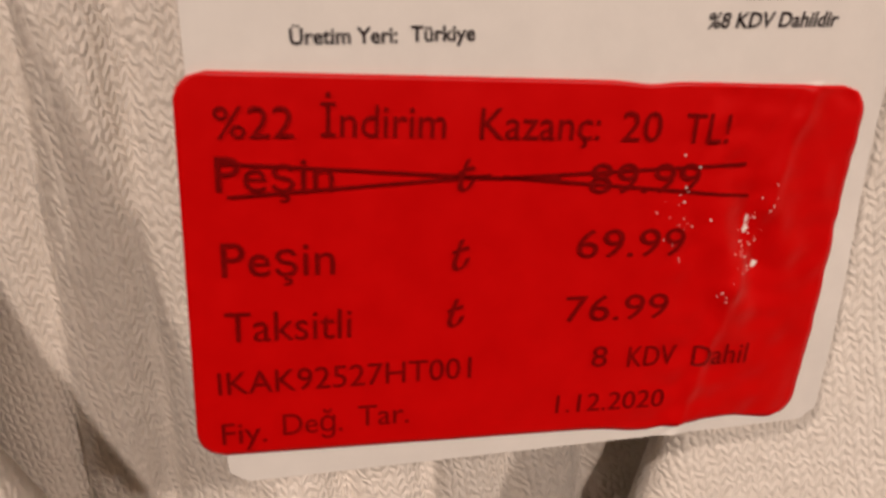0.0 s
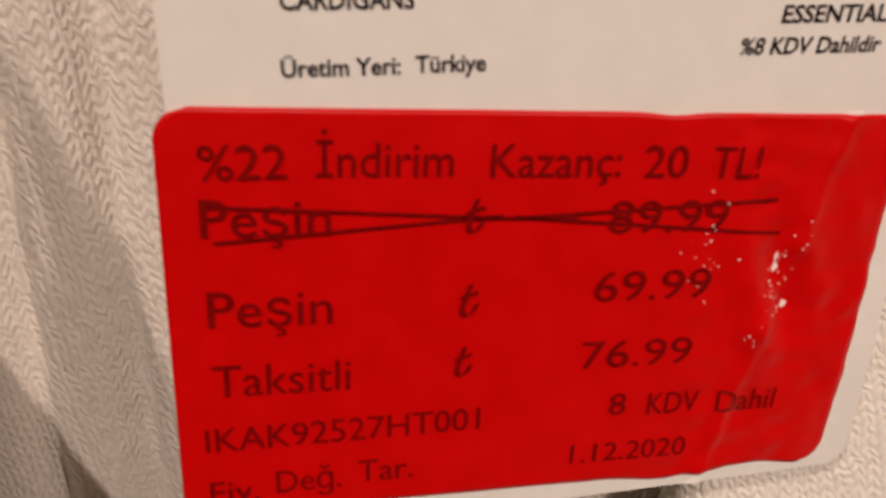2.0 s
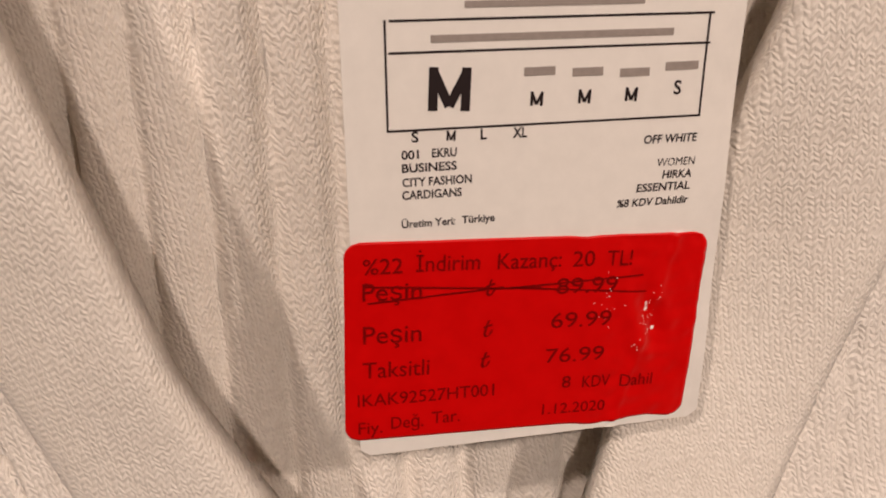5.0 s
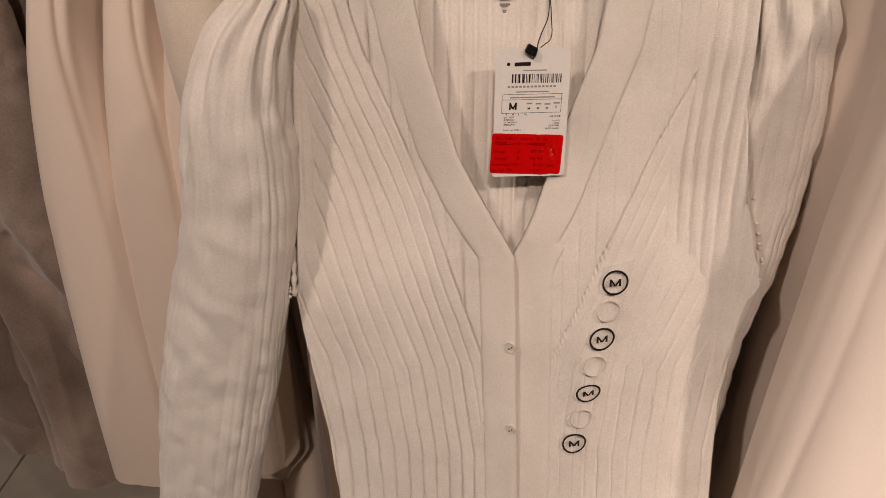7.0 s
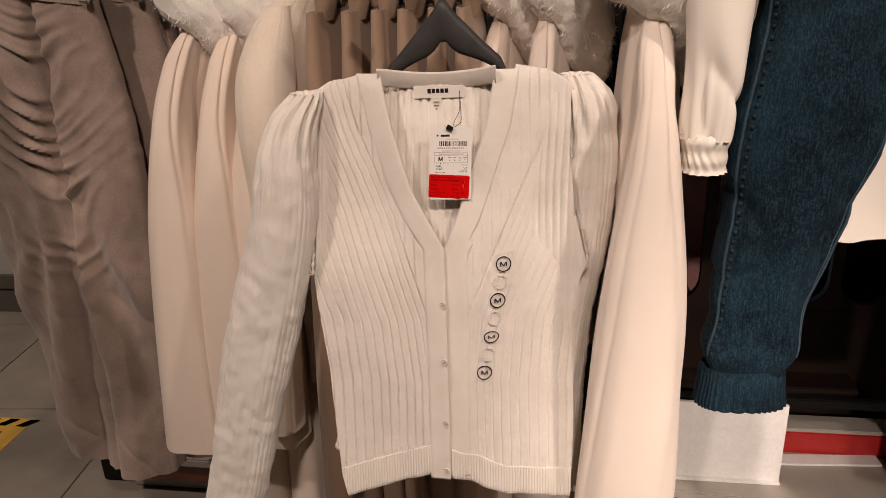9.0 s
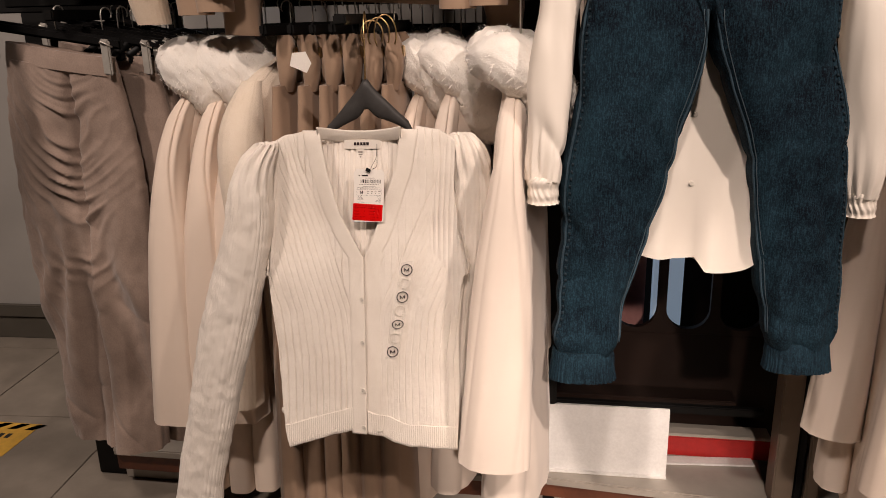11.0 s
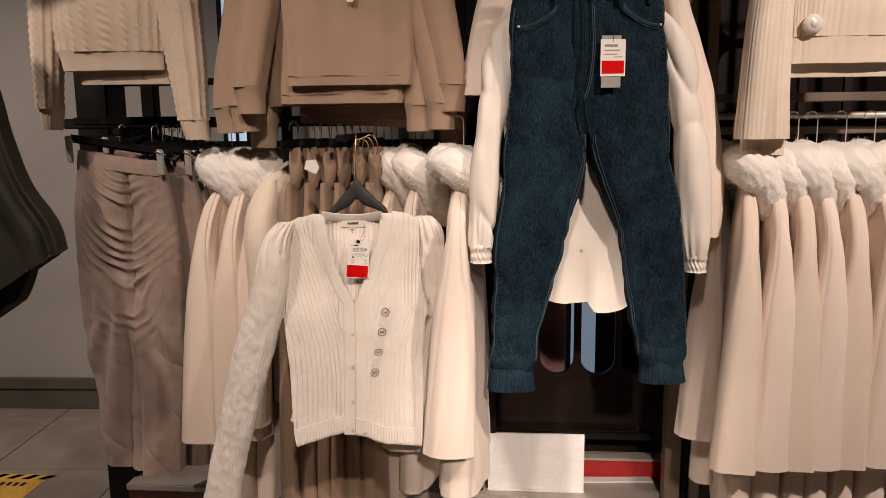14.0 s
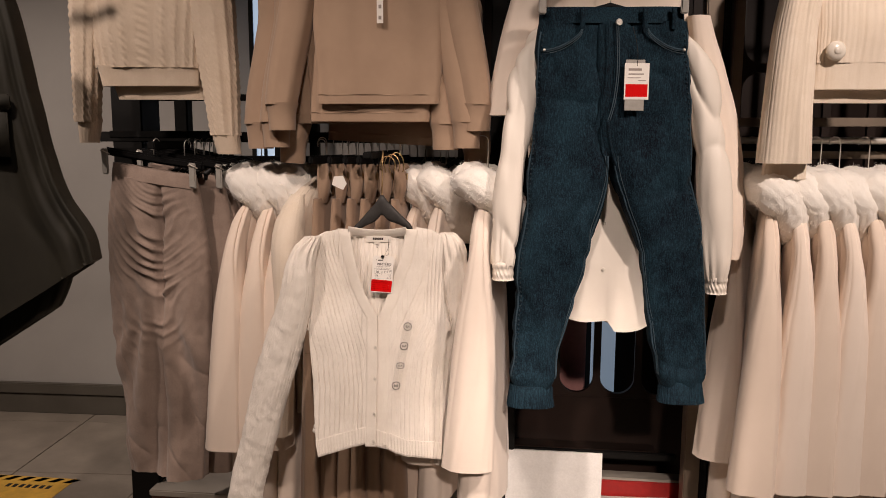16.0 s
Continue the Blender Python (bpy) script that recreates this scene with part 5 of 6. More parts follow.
for k in (-1, 1):
    jp("leg", tube(leg_rows(k), 150, 80, 0.62, denim_fold(4 + k)), M_DENIM)
    rows = leg_rows(k)
    cx, cy = rows[-1][1], rows[-1][2]
    bm = tube([(0.775, cx, cy, 0.056, 0.030), (0.765, cx - 0.001 * k, cy, 0.058, 0.032), (0.738, cx, cy - 0.002, 0.060, 0.033), (0.714, cx + 0.001, cy - 0.002, 0.063, 0.034)], 24, 260, 0.8, lambda th, s, x, z: 0.0042 * abs(math.sin(th * 17 + 1.6 * math.sin(th * 5))) ** 0.6 * (0.55 + 0.45 * s))
    jp("elastic_cuff", bm, M_DENIM, "gathered elastic cuff")
    # outer and inner seams with stitches
    for side in (-1, 1):
        outer = side == k
        th = -0.50 if side > 0 else math.pi + 0.50
        line = surface_line(rows, 150, th, 0.62, denim_fold(4 + k), 0.0012)[4 if outer else 52:146]
        jp("leg_seam", wire(line[::2], 0.0022, 6), M_FADE, "faded side seam")
        beside = surface_line(rows, 150, th + (-0.17 if side > 0 else 0.17), 0.62, denim_fold(4 + k), 0.0006)[4 if outer else 52:146]
        if outer:
            for q in range(1, len(beside) - 2, 2):
                a, b = Vector(beside[q]), Vector(beside[q + 1])
                jp("seam_pucker", wire([a, a + (b - a) * 0.75], 0.0026, 5), M_THREADK)
        else:
            jp("stitch_line", wire(beside[::2], 0.0009, 4), M_THREAD)
jp("waistband", tube([(1.795, 0.655, -0.045, 0.186, 0.030), (1.775, 0.655, -0.045, 0.189, 0.034), (1.752, 0.656, -0.045, 0.191, 0.038)], 12, 110, 0.72, lambda th, s, x, z: -0.012 * math.exp(-(((x - 0.655) / 0.10) ** 2)) * (1 - s) * (1 if math.sin(th) < 0 else -1.0)), M_DENIM)


def jy(x, z):
    return -0.045 - lerp(z, [(1.42, 0.05), (1.5, 0.055), (1.6, 0.052), (1.7, 0.044), (1.8, 0.034)]) * (1 - abs((x - 0.66) / 0.225) ** 2.6) ** 0.4 - 0.0075


for x in (0.575, 0.735, 0.50, 0.81):
    jp("belt_loop", tube([(1.790, x, jy(x, 1.78) - 0.001, 0.007, 0.003), (1.77, x, jy(x, 1.77) - 0.005, 0.0065, 0.003), (1.735, x, jy(x, 1.74) - 0.001, 0.007, 0.003)], 12, 10, 0.7), M_DENIM)
for k, x0, x1 in ((-1, 0.478, 0.575), (1, 0.742, 0.838)):
    arc = [(x0 + (x1 - x0) * i / 20, 0, 1.735 - 0.052 * math.sin(math.pi * (0.5 * i / 20 if k > 0 else 0.5 - 0.5 * i / 20)) ** 0.7) for i in range(21)]
    arc = [(x, jy(x, z) - 0.001, z) for x, _, z in arc]
    jp("pocket_edge", wire(arc, 0.0028, 6), M_FADE)
    jp("pocket_stitch", wire([(x, y - 0.0025, z - 0.004) for x, y, z in arc], 0.0009, 4), M_THREAD)
    jp("pocket_stitch", wire([(x, y - 0.0025, z - 0.009) for x, y, z in arc], 0.0009, 4), M_THREAD)
    e = arc[0] if k < 0 else arc[-1]
    bm = bmesh.new()
    bmesh.ops.create_uvsphere(bm, u_segments=10, v_segments=6, radius=0.004, matrix=Matrix.Translation((e[0], e[1] - 0.004, e[2])))
    jp("rivet", bm, M_CHROME)
jp("fly_front", tube([(1.757, 0.659, -0.068, 0.044, 0.016), (1.66, 0.660, -0.072, 0.044, 0.020), (1.56, 0.661, -0.075, 0.040, 0.020), (1.47, 0.664, -0.070, 0.034, 0.018), (1.40, 0.668, -0.055, 0.030, 0.012)], 40, 30, 0.8), M_DENIM)
fly = [(0.662, 1.755), (0.664, 1.60), (0.655, 1.535), (0.645, 1.50)]
for off in (0.0, 0.005, -0.02):
    line = spline([(z, x + off, 0) for x, z in fly], 30)
    jp("fly_stitch", wire([(q[1], jy(q[1], q[0]) - 0.002, q[0]) for q in line], 0.0012 if off >= 0 else 0.002, 5), M_THREAD if off >= 0 else M_DENIM)
line = spline([(1.50, 0.645, 0), (1.44, 0.655, 0), (1.385, 0.672, 0)], 20)
jp("crotch_seam", wire([(q[1], jy(q[1], max(q[0], 1.42)) - 0.001, q[0]) for q in line], 0.004, 6), M_DENIM)
bm = bmesh.new()
bmesh.ops.create_cone(bm, cap_ends=True, segments=24, radius1=0.009, radius2=0.0075, depth=0.004)
bmesh.ops.transform(bm, matrix=Matrix.Translation((0.668, jy(0.668, 1.755) - 0.006, 1.752)) @ pose(0, 0, 0, 90, 0, 0), verts=bm.verts[:])
jp("button", bm, M_CHROME, "silver waist button", None, False)
lab = jp("waist_label", block((0.635, -0.030, 1.772), (0.700, -0.028, 1.795), 0.001), M_LABEL, "white waist label", None, False)
for k in range(8):
    jp("label_mark", block((0.640 + 0.007 * k, -0.0315, 1.781), (0.6455 + 0.007 * k, -0.0305, 1.786), 0), M_INK, "", lab, False)
jh = thing("clip_hanger", "black trouser hanger with clear grey clips", "hanger", (0.655, -0.045, 1.82))
part("hanger_bar", block((-0.20, -0.01, 0.0), (0.20, 0.01, 0.03), 0.006), M_BLACK, jh, "", False)
part("hanger_yoke", tube([(0.075, 0, 0, 0.012, 0.01), (0.05, 0, 0, 0.05, 0.01), (0.02, 0, 0, 0.08, 0.01), (0.0, 0, 0, 0.085, 0.01)], 14, 20, 0.7), M_BLACK, jh)
part("hook", wire([(q[1], q[0], q[2] + 0.07) for q in hook_points(0.085, 0.018)], 0.002), M_CHROME, jh)
for k in (-1, 1):
    part("clip", block((0.183 * k - 0.010, -0.036, -0.045), (0.183 * k + 0.010, -0.024, 0.035), 0.003), M_CLIP, jh, "clear grey clip", False)

# jeans' price tag
jt = thing("price_tag", "white card price tag with red sticker and grey slip", "price tag", (0.715, -0.112, 1.60), "", 4)
part("card", block((-0.032, -0.0006, -0.045), (0.032, 0, 0.047), 0.0002), M_CARDB, jt, "", False)
part("grey_slip", block((-0.029, 0.001, -0.073), (0.021, 0.0016, 0.056), 0.0002), M_CLIP, jt, "grey card slip", False)
part("red_sticker", block((-0.0285, -0.0012, -0.038), (0.0285, -0.0008, -0.006), 0), M_STICK, jt, "red discount sticker", False)
for k, (a, b, z, h) in enumerate(((-0.022, 0.012, 0.028, 0.006), (-0.022, 0.018, 0.018, 0.003), (-0.024, 0.01, 0.009, 0.002), (0.004, 0.024, 0.002, 0.002))):
    part("printed_bar", block((a, -0.0011, z), (b, -0.0007, z + h), 0), M_INKG, jt, "", False)
part("cord", wire([(0.0, -0.001, 0.04), (0.002, 0.004, 0.07), (0.0, 0.012, 0.10), (-0.01, 0.018, 0.14)], 0.0008, 6), M_CORD, jt)

# ---- white blouse behind the jeans ----
blouse = thing("blouse", "white satin blouse with gathered cuffs hanging behind the jeans", "blouse", (0.67, 0.06, 1.78))
BI = Matrix.Translation((-0.67, -0.06, -1.78))


def bp(name, bm, mat, label="", smooth=True):
    bmesh.ops.transform(bm, matrix=BI, verts=bm.verts[:])
    return part(name, bm, mat, blouse, label, smooth)


def shirt_tail(bm):
    """Curved hem: two front panels, one a little longer."""
    for v in bm.verts:
        w = max(0.0, (1.10 - v.co.z) / 0.175)
        x = v.co.x
        v.co.z += w * (min(0.03, 0.012 + 2.0 * (x - 0.64) ** 2) if x < 0.688 else min(0.05, 6.0 * (x - 0.725) ** 2) - 0.014)
        v.co.y += 0.006 * w * math.sin(x * 70) + (0.010 * w if x < 0.688 else -0.006 * w)
    return bm


bp("body", shirt_tail(tube([(1.80, 0.67, 0.07, 0.10, 0.02), (1.76, 0.67, 0.065, 0.20, 0.032), (1.70, 0.67, 0.06, 0.235, 0.036), (1.45, 0.675, 0.05, 0.225, 0.04), (1.15, 0.685, 0.035, 0.20, 0.042), (0.925, 0.69, 0.028, 0.185, 0.046)], 110, 170, 0.75, cloth_fold(0.020, 2.0, 12.0))), M_SHIRT)
bp("front_placket", tube([(1.70, 0.655, 0.030, 0.014, 0.003), (1.30, 0.66, 0.014, 0.014, 0.003), (1.01, 0.667, 0.022, 0.014, 0.003)], 40, 12, 0.7), M_SHIRT)
for z in (1.35, 1.22, 1.09):
    bm = bmesh.new()
    bmesh.ops.create_cone(bm, cap_ends=True, segments=16, radius1=0.005, radius2=0.004, depth=0.002, matrix=Matrix.Translation((0.664, 0.012 - 0.016 * (1.35 - z) / 0.26, z)) @ pose(0, 0, 0, 90, 0, 0))
    bp("button", bm, M_PEARL, "", False)


def puff(seed):
    def f(th, s, x, z):
        a = 0.013 * fold(x, z, 15, 3, seed) + 0.004 * fold(x, z, 40, 7, seed + 1) - 0.010 * (1 - abs(fold(x + 0.3 * z, z, 12, 5, seed + 4))) ** 6 + 0.004 * math.sin(th * 3 + 5 * s) * s
        return a + 0.003 * max(0, s - 0.8) / 0.2 * math.sin(th * 12)
    return f


bp("sleeve", tube([(1.735, 0.470, 0.045, 0.02, 0.03), (1.66, 0.445, 0.035, 0.046, 0.042), (1.52, 0.420, 0.0, 0.047, 0.044), (1.40, 0.404, -0.03, 0.042, 0.040), (1.28, 0.393, -0.05, 0.039, 0.038), (1.17, 0.386, -0.066, 0.032, 0.036), (1.115, 0.382, -0.074, 0.027, 0.032)], 90, 60, 0.85, puff(3)), M_SHIRT)
bp("sleeve", tube([(1.735, 0.870, 0.055, 0.02, 0.03), (1.66, 0.905, 0.05, 0.046, 0.042), (1.50, 0.938, 0.04, 0.050, 0.044), (1.35, 0.960, 0.03, 0.050, 0.044), (1.20, 0.976, 0.025, 0.048, 0.042), (1.10, 0.980, 0.02, 0.038, 0.036), (1.06, 0.980, 0.02, 0.026, 0.03)], 90, 60, 0.85, puff(8)), M_SHIRT)
for cx, cy, cz in ((0.380, -0.076, 1.094), (0.985, 0.018, 1.045)):
    bp("gathered_cuff", tube([(cz + 0.028, cx, cy, 0.024, 0.028), (cz + 0.012, cx, cy, 0.030, 0.032), (cz - 0.004, cx, cy, 0.026, 0.03), (cz - 0.022, cx, cy, 0.031, 0.034)], 40, 90, 0.9, lambda th, s, x, z: 0.0017 * math.sin(th * 17 + 3 * math.sin(s * 5)) + 0.0022 * math.sin(s * 12)), M_SHIRT, "ruffled elastic cuff")
bp("hanger_bar", wire([(0.48, 0.055, 1.745), (0.6, 0.062, 1.80), (0.67, 0.065, 1.82), (0.74, 0.062, 1.80), (0.86, 0.055, 1.75)], 0.008), M_BLACK, "black hanger")
bp("hook", wire([(0.67 + q[1], 0.065 + q[0], 1.82 + q[2]) for q in hook_points(0.15, 0.016)], 0.0018), M_CHROME)

blouse_2 = thing("blouse", "cream blouse with wide sleeves hanging behind the white one", "blouse", (0.67, 0.16, 1.82))
for k, rows in enumerate(([(1.93, 0.46, 0.13, 0.04, 0.03), (1.75, 0.425, 0.13, 0.055, 0.04), (1.52, 0.395, 0.13, 0.072, 0.045)], [(1.80, 0.93, 0.13, 0.03, 0.03), (1.50, 0.995, 0.12, 0.055, 0.045), (1.25, 1.025, 0.11, 0.056, 0.045), (1.11, 1.03, 0.11, 0.046, 0.04)])):
    bm = tube(rows, 60, 60, 0.85, cloth_fold(0.010, 2.2, 20 + k))
    bmesh.ops.transform(bm, matrix=Matrix.Translation((-0.67, -0.16, -1.82)), verts=bm.verts[:])
    part("sleeve", bm, M_COAT2, blouse_2)
bm = tube([(1.90, 0.69, 0.15, 0.20, 0.03), (1.6, 0.69, 0.15, 0.24, 0.035), (1.15, 0.70, 0.14, 0.2, 0.04), (0.92, 0.72, 0.13, 0.12, 0.04)], 60, 80, 0.75, cloth_fold(0.014, 2.2, 31))
bmesh.ops.transform(bm, matrix=Matrix.Translation((-0.67, -0.16, -1.82)), verts=bm.verts[:])
part("body", bm, M_COAT2, blouse_2)


# ---- upper row ----
def cable_fold(cols, amp, seed):
    def f(th, s, x, z):
        c = th * cols / (2 * math.pi)
        u = (c % 1.0) - 0.5
        tw = math.sin(z * 2 * math.pi / 0.034)
        k = 0.0
        if abs(u) < 0.30:
            k = amp * (0.6 + 0.4 * math.cos(u / 0.30 * math.pi)) * (0.55 + 0.45 * math.cos(z * 2 * math.pi / 0.024 + u * 13))
        return k + rib(c * 3, 0.001) + 0.006 * fold(math.cos(th) * 2, z, 1, 3, seed)
    return f


cable = thing("cable_sweater", "cream cable-knit sweater hanging on the upper rail", "sweater", (-0.71, 0.27, 2.05))


def cp(name, bm, mat, parent, label=""):
    bmesh.ops.transform(bm, matrix=Matrix.Translation(-parent.matrix_basis.translation), verts=bm.verts[:])
    return part(name, bm, mat, parent, label)


cp("body", tube([(2.12, -0.71, 0.27, 0.10, 0.03), (2.07, -0.71, 0.27, 0.18, 0.04), (1.95, -0.71, 0.26, 0.19, 0.05), (1.75, -0.715, 0.25, 0.175, 0.055), (1.665, -0.715, 0.245, 0.168, 0.040)], 90, 260, 0.75, cable_fold(26, 0.0055, 3)), M_CABLE, cable)
cp("hem_band", tube([(1.672, -0.715, 0.245, 0.167, 0.040), (1.655, -0.715, 0.245, 0.160, 0.036), (1.610, -0.712, 0.243, 0.152, 0.028)], 14, 160, 0.75, lambda th, s, x, z: rib(th * 70 / (2 * math.pi), 0.0016) + 0.006 * fold(math.cos(th) * 2, 0, 1, 1, 4)), M_CABLE, cable)
cp("hem_band", tube([(1.655, -0.70, 0.262, 0.150, 0.02), (1.60, -0.69, 0.260, 0.144, 0.016), (1.570, -0.685, 0.258, 0.138, 0.012)], 14, 120, 0.75, lambda th, s, x, z: rib(th * 70 / (2 * math.pi), 0.0016)), M_CABLE, cable)
cp("sleeve", tube([(2.04, -0.53, 0.25, 0.03, 0.03), (1.95, -0.515, 0.24, 0.055, 0.045), (1.75, -0.498, 0.235, 0.060, 0.045), (1.55, -0.482, 0.23, 0.050, 0.042), (1.46, -0.478, 0.23, 0.045, 0.04)], 90, 120, 0.85, cable_fold(11, 0.0055, 6)), M_CABLE, cable)
cp("cuff", tube([(1.468, -0.478, 0.23, 0.042, 0.038), (1.44, -0.474, 0.23, 0.040, 0.034), (1.402, -0.468, 0.232, 0.036, 0.03)], 14, 90, 0.85, lambda th, s, x, z: rib(th * 22 / (2 * math.pi), 0.0016)), M_CABLE, cable)
cp("sleeve", tube([(2.04, -0.89, 0.27, 0.03, 0.03), (1.95, -0.90, 0.265, 0.05, 0.045), (1.75, -0.915, 0.26, 0.045, 0.045), (1.60, -0.925, 0.26, 0.040, 0.042), (1.50, -0.93, 0.26, 0.038, 0.04)], 90, 120, 0.85, cable_fold(11, 0.0055, 7)), M_CABLE, cable)
cp("cuff", tube([(1.51, -0.925, 0.265, 0.036, 0.036), (1.46, -0.928, 0.265, 0.030, 0.034), (1.435, -0.93, 0.265, 0.028, 0.03)], 14, 80, 0.85, lambda th, s, x, z: rib(th * 22 / (2 * math.pi), 0.0016)), M_CABLE, cable)
cp("hook", wire([(-0.71 + q[1], 0.27 + q[0] * 1, 2.11 + q[2]) for q in hook_points(0.11, 0.016)], 0.0018), M_CHROME, cable)


def make_sweatshirt(at, seed, label, group="camel sweatshirts"):
    """Camel sweatshirt; local origin at the neck."""
    sw = thing("sweatshirt", label, "sweatshirt", at, group)

    def sp(name, rows, m=60, n=80, fn=None, e=0.75):
        return part(name, tube(rows, m, n, e, fn or cloth_fold(0.013, 1.9, seed)), M_SWEAT, sw)

    sp("body", [(0.0, 0, 0, 0.07, 0.03), (-0.04, 0, 0, 0.19, 0.042), (-0.12, 0.005, 0, 0.20, 0.05), (-0.35, 0.003, -0.004, 0.192, 0.046), (-0.56, 0.002, -0.006, 0.180, 0.026), (-0.583, 0.0, -0.006, 0.178, 0.022)], 80, 120)
    part("hem_stitch", tube([(-0.556, 0.0, -0.0063, 0.1812, 0.0272), (-0.559, 0.0, -0.0063, 0.1812, 0.0268)], 3, 100, 0.75, cloth_fold(0.013, 1.9, seed), None, False), M_SWEAT, sw)
    for k in (-1, 1):
        sp("sleeve", [(-0.05, 0.17 * k, 0, 0.03, 0.03), (-0.10, 0.20 * k, 0, 0.050, 0.048), (-0.30, 0.232 * k, 0, 0.053, 0.05), (-0.48, 0.270 * k, -0.002, 0.051, 0.048), (-0.585, 0.288 * k, -0.004, 0.046, 0.044)], 60, 56, cloth_fold(0.009, 1.5, seed + 2 + k), 0.85)
        sp("cuff", [(-0.58, 0.285 * k, -0.004, 0.046, 0.044), (-0.60, 0.287 * k, -0.004, 0.042, 0.038), (-0.66, 0.287 * k, -0.004, 0.038, 0.032)], 16, 60, lambda th, s, x, z: rib(th * 30 / (2 * math.pi), 0.001), 0.85)
    part("hook", wire([(q[1], q[0], q[2]) for q in hook_points(0.10, 0.016)], 0.0018), M_CHROME, sw)
    return sw


sw1 = make_sweatshirt((0.018, 0.12, 2.135), 3.0, "camel fleece sweatshirt hanging foremost on the upper rail")
sw2 = copy_thing(sw1, pose(-0.012, 0.150, 2.085, 0, 0, -3))
sw3 = copy_thing(sw1, pose(-0.075, 0.19, 2.08, 0, 0, -5))
sw4 = copy_thing(sw1, pose(0.050, 0.27, 2.02, 0, 3, 6))
for s_ in (sw2, sw3, sw4):
    tagged(s_, "camel fleece sweatshirt hanging behind another one")
tagtape = thing("size_strip", "white paper size strip on the sweatshirt", "sticker", (0.03, 0.052, 1.80))
part("strip", block((-0.009, 0, -0.028), (0.009, 0.0006, 0.10), 0.0001), M_CARDB, tagtape, "", False)
for k in range(3):
    part("printed_bar", block((-0.004, -0.0006, -0.018 + 0.03 * k), (0.004, -0.0001, -0.008 + 0.03 * k), 0), M_INKG, tagtape, "", False)
alarm = thing("security_tag", "round cream plastic security tag", "security tag", (-0.235, 0.085, 1.815))
bm = bmesh.new()
bmesh.ops.create_uvsphere(bm, u_segments=24, v_segments=12, radius=0.018, matrix=Matrix.Diagonal((1, 0.5, 1, 1)))
part("shell", bm, M_PEARL, alarm)

ribbed = thing("ribbed_cardigan", "cream ribbed knit cardigan hanging on the upper rail", "cardigan", (1.36, 0.06, 2.10))
cp("body", tube([(2.14, 1.40, 0.06, 0.08, 0.03), (2.10, 1.40, 0.06, 0.17, 0.04), (1.9, 1.40, 0.05, 0.19, 0.05), (1.74, 1.405, 0.045, 0.19, 0.055), (1.66, 1.405, 0.04, 0.188, 0.036)], 70, 300, 0.75, fine_rib(64, 0.0030, 0.010, 8)), M_RIBKNIT, ribbed)
cp("hem_band", tube([(1.67, 1.405, 0.04, 0.188, 0.036), (1.64, 1.405, 0.04, 0.186, 0.030), (1.59, 1.405, 0.038, 0.184, 0.022)], 16, 220, 0.75, fine_rib(90, 0.0012, 0.007, 8)), M_RIBKNIT, ribbed)
cp("hem_band", tube([(1.62, 1.40, 0.062, 0.18, 0.02), (1.57, 1.39, 0.060, 0.178, 0.015), (1.555, 1.385, 0.060, 0.175, 0.012)], 12, 160, 0.75, fine_rib(80, 0.0012, 0.007, 9)), M_RIBKNIT, ribbed)
cp("sleeve", tube([(2.06, 1.24, 0.04, 0.03, 0.03), (1.95, 1.195, 0.03, 0.05, 0.045), (1.80, 1.165, 0.02, 0.055, 0.045), (1.58, 1.152, 0.015, 0.064, 0.045), (1.39, 1.150, 0.012, 0.072, 0.045)], 80, 160, 0.85, fine_rib(34, 0.0022, 0.013, 11)), M_RIBKNIT, ribbed)
cp("sleeve", tube([(1.75, 1.175, 0.06, 0.05, 0.03), (1.56, 1.172, 0.055, 0.055, 0.03), (1.345, 1.168, 0.05, 0.058, 0.03)], 50, 140, 0.85, fine_rib(30, 0.0020, 0.012, 12)), M_RIBKNIT, ribbed)
cp("hook", wire([(1.40 + q[1], 0.07 + q[0], 2.14 + q[2]) for q in hook_points(0.09, 0.016)], 0.0018), M_CHROME, ribbed)
alarm2 = thing("security_tag", "round cream plastic security tag", "security tag", (1.262, 0.0, 1.69))
bm = bmesh.new()
bmesh.ops.create_uvsphere(bm, u_segments=28, v_segments=14, radius=0.026, matrix=Matrix.Diagonal((1, 0.55, 1, 1)))
part("shell", bm, M_PEARL, alarm2)
bm = bmesh.new()
bmesh.ops.create_uvsphere(bm, u_segments=20, v_segments=10, radius=0.011, matrix=Matrix.Translation((0, -0.012, 0)) @ Matrix.Diagonal((1, 0.5, 1, 1)))
part("dome", bm, M_PEARL, alarm2)

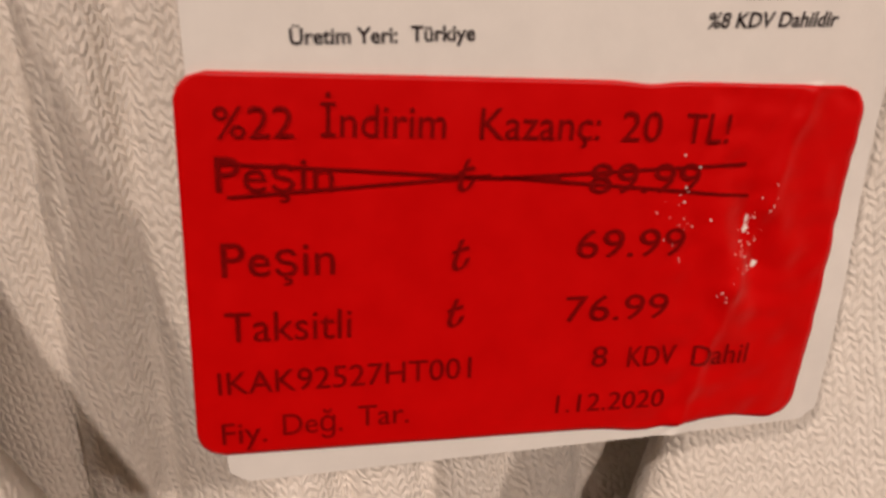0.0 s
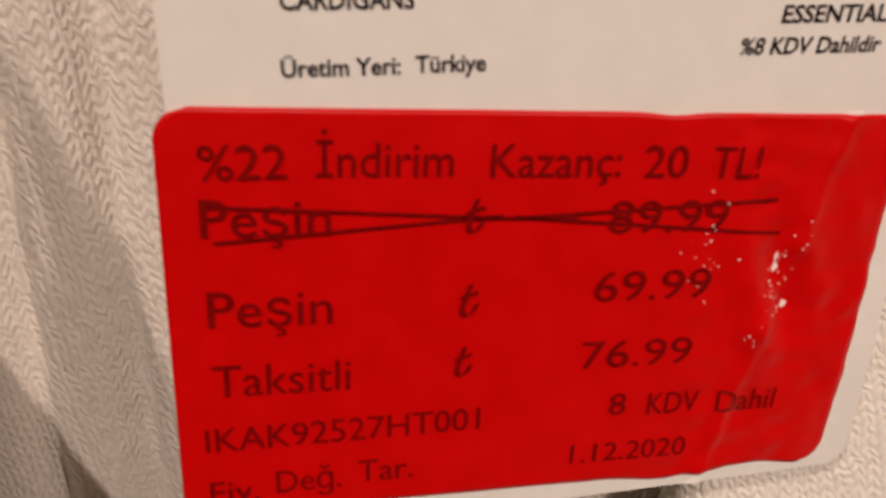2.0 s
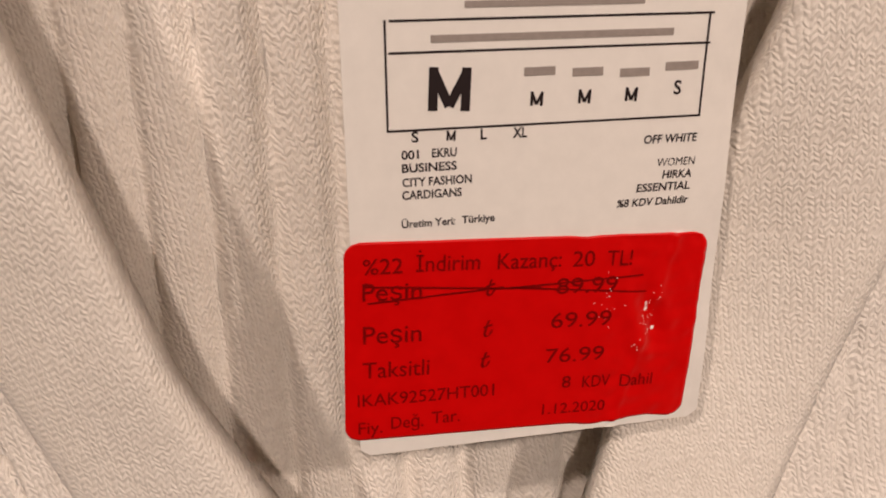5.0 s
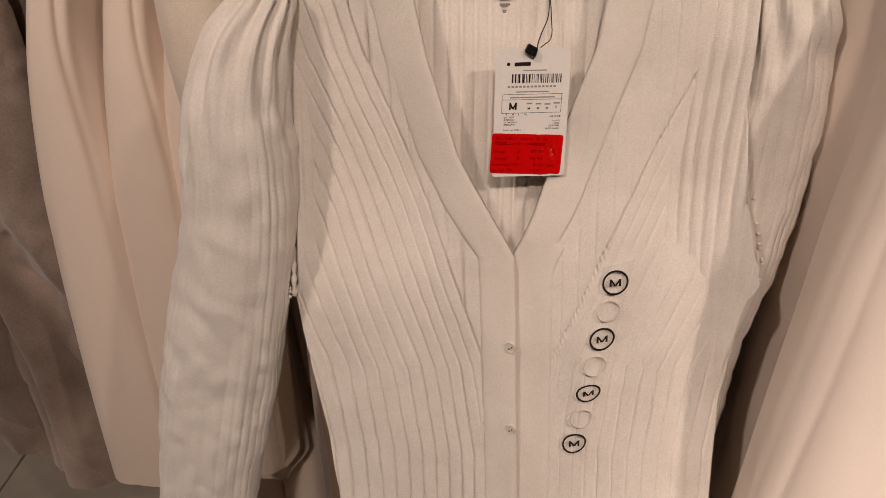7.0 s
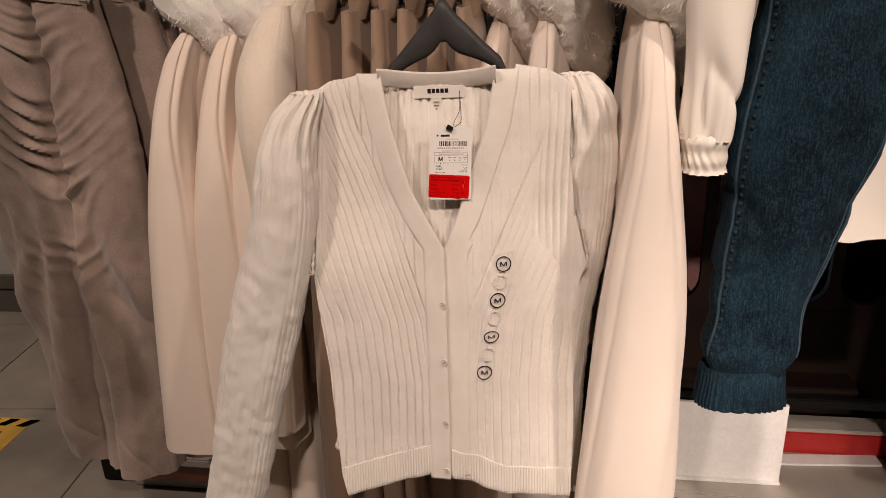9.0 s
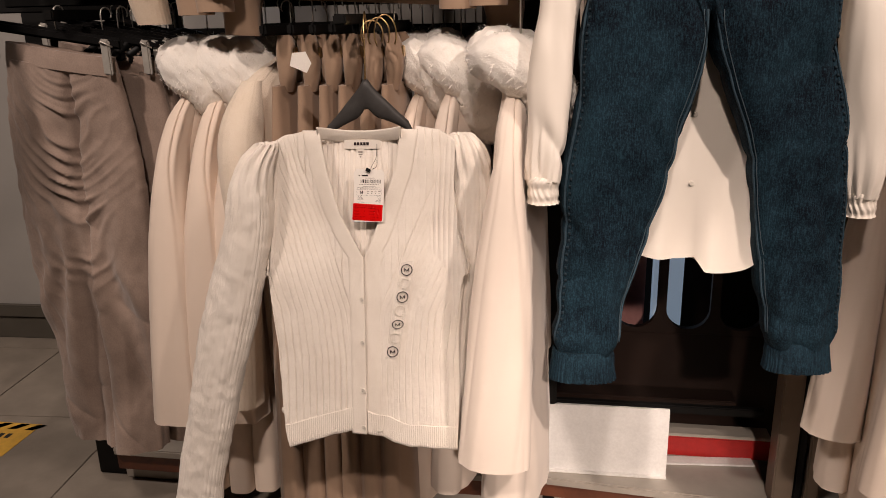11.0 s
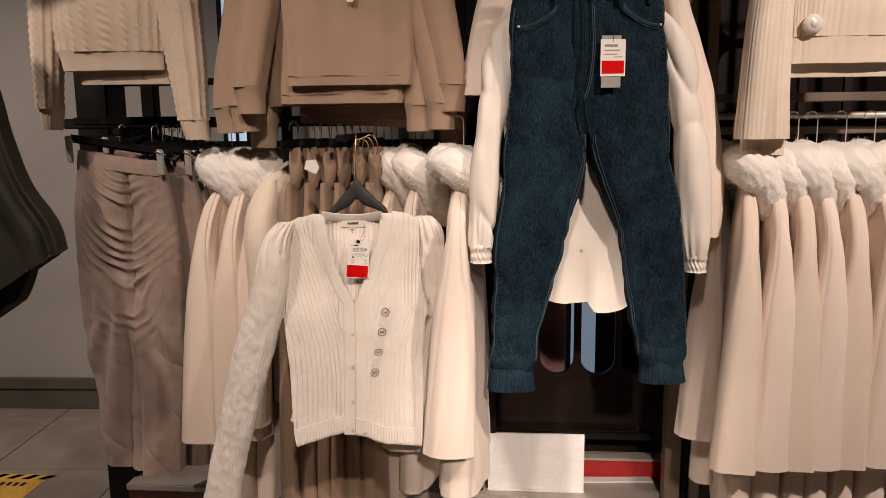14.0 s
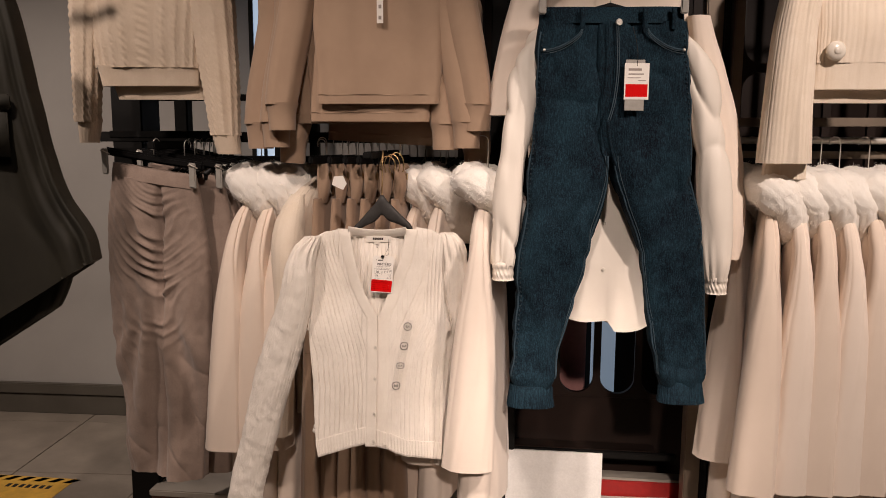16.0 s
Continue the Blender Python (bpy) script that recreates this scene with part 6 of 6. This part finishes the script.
# ---- dark jacket at the end of the aisle ----
jacket = thing("jacket", "black-olive jacket with a flap pocket hanging on a side arm", "jacket", (-1.05, -0.14, 1.95))
def sloped(bm):
    """Lets the jacket's hem fall away towards its back edge."""
    for v in bm.verts:
        if v.co.z < 1.35:
            v.co.z += 0.62 * min(0.25, v.co.x + 0.92) * min(1, (1.35 - v.co.z) / 0.3)
    return bm


cp("body", sloped(tube([(1.98, -1.10, -0.14, 0.06, 0.03), (1.93, -1.09, -0.14, 0.14, 0.05), (1.80, -1.08, -0.14, 0.175, 0.06), (1.55, -1.065, -0.14, 0.205, 0.065), (1.30, -1.05, -0.14, 0.245, 0.055), (1.10, -1.03, -0.14, 0.290, 0.050), (1.00, -1.025, -0.14, 0.300, 0.048)], 110, 170, 0.55, cloth_fold(0.020, 3.6, 41))), M_GREEN, jacket)
cp("lining_hem", sloped(tube([(1.12, -1.04, -0.09, 0.24, 0.03), (0.97, -1.06, -0.09, 0.22, 0.035), (0.945, -1.07, -0.09, 0.21, 0.035)], 30, 80, 0.75, cloth_fold(0.012, 3, 44))), M_GREEN, jacket)
bm = block((-1.02, -0.226, 1.52), (-0.885, -0.212, 1.56), 0.004)
cp("pocket_flap", bm, M_GREEN, jacket)
cp("pocket", block((-1.01, -0.222, 1.40), (-0.895, -0.210, 1.518), 0.004), M_GREEN, jacket)
cp("hook", wire([(-1.10 + q[1], -0.14 + q[0], 1.98 + q[2]) for q in hook_points(0.13, 0.016)], 0.0018), M_CHROME, jacket)
stand = thing("side_rack", "dark steel side rack carrying the jacket", "clothes rack", (-1.6, -0.14, 0))
part("rail", wire([(-0.9, 0, 2.10), (0.75, 0, 2.10)], 0.012, 12), M_DARK, stand)
part("upright", wire([(-0.9, 0, 0), (-0.9, 0, 2.11)], 0.014, 12), M_DARK, stand)
part("foot", block((-0.93, -0.25, 0.0), (-0.87, 0.25, 0.03), 0.005), M_DARK, stand, "", False)

# ---- floor tiles ----
tile_bm = block((0, 0, -0.01), (0.596, 0.596, 0.0), 0.0015)
tile_me = bpy.data.meshes.new("tile")
tile_bm.to_mesh(tile_me)
tile_bm.free()
tile_me.materials.append(M_TILE)
for i in range(-8, 8):
    for j in range(-9, 3):
        ob = new("tile", tile_me)
        ob.parent = floor
        ob.matrix_basis = pose(i * 0.6 + 0.1, j * 0.6 + 0.35, 0)
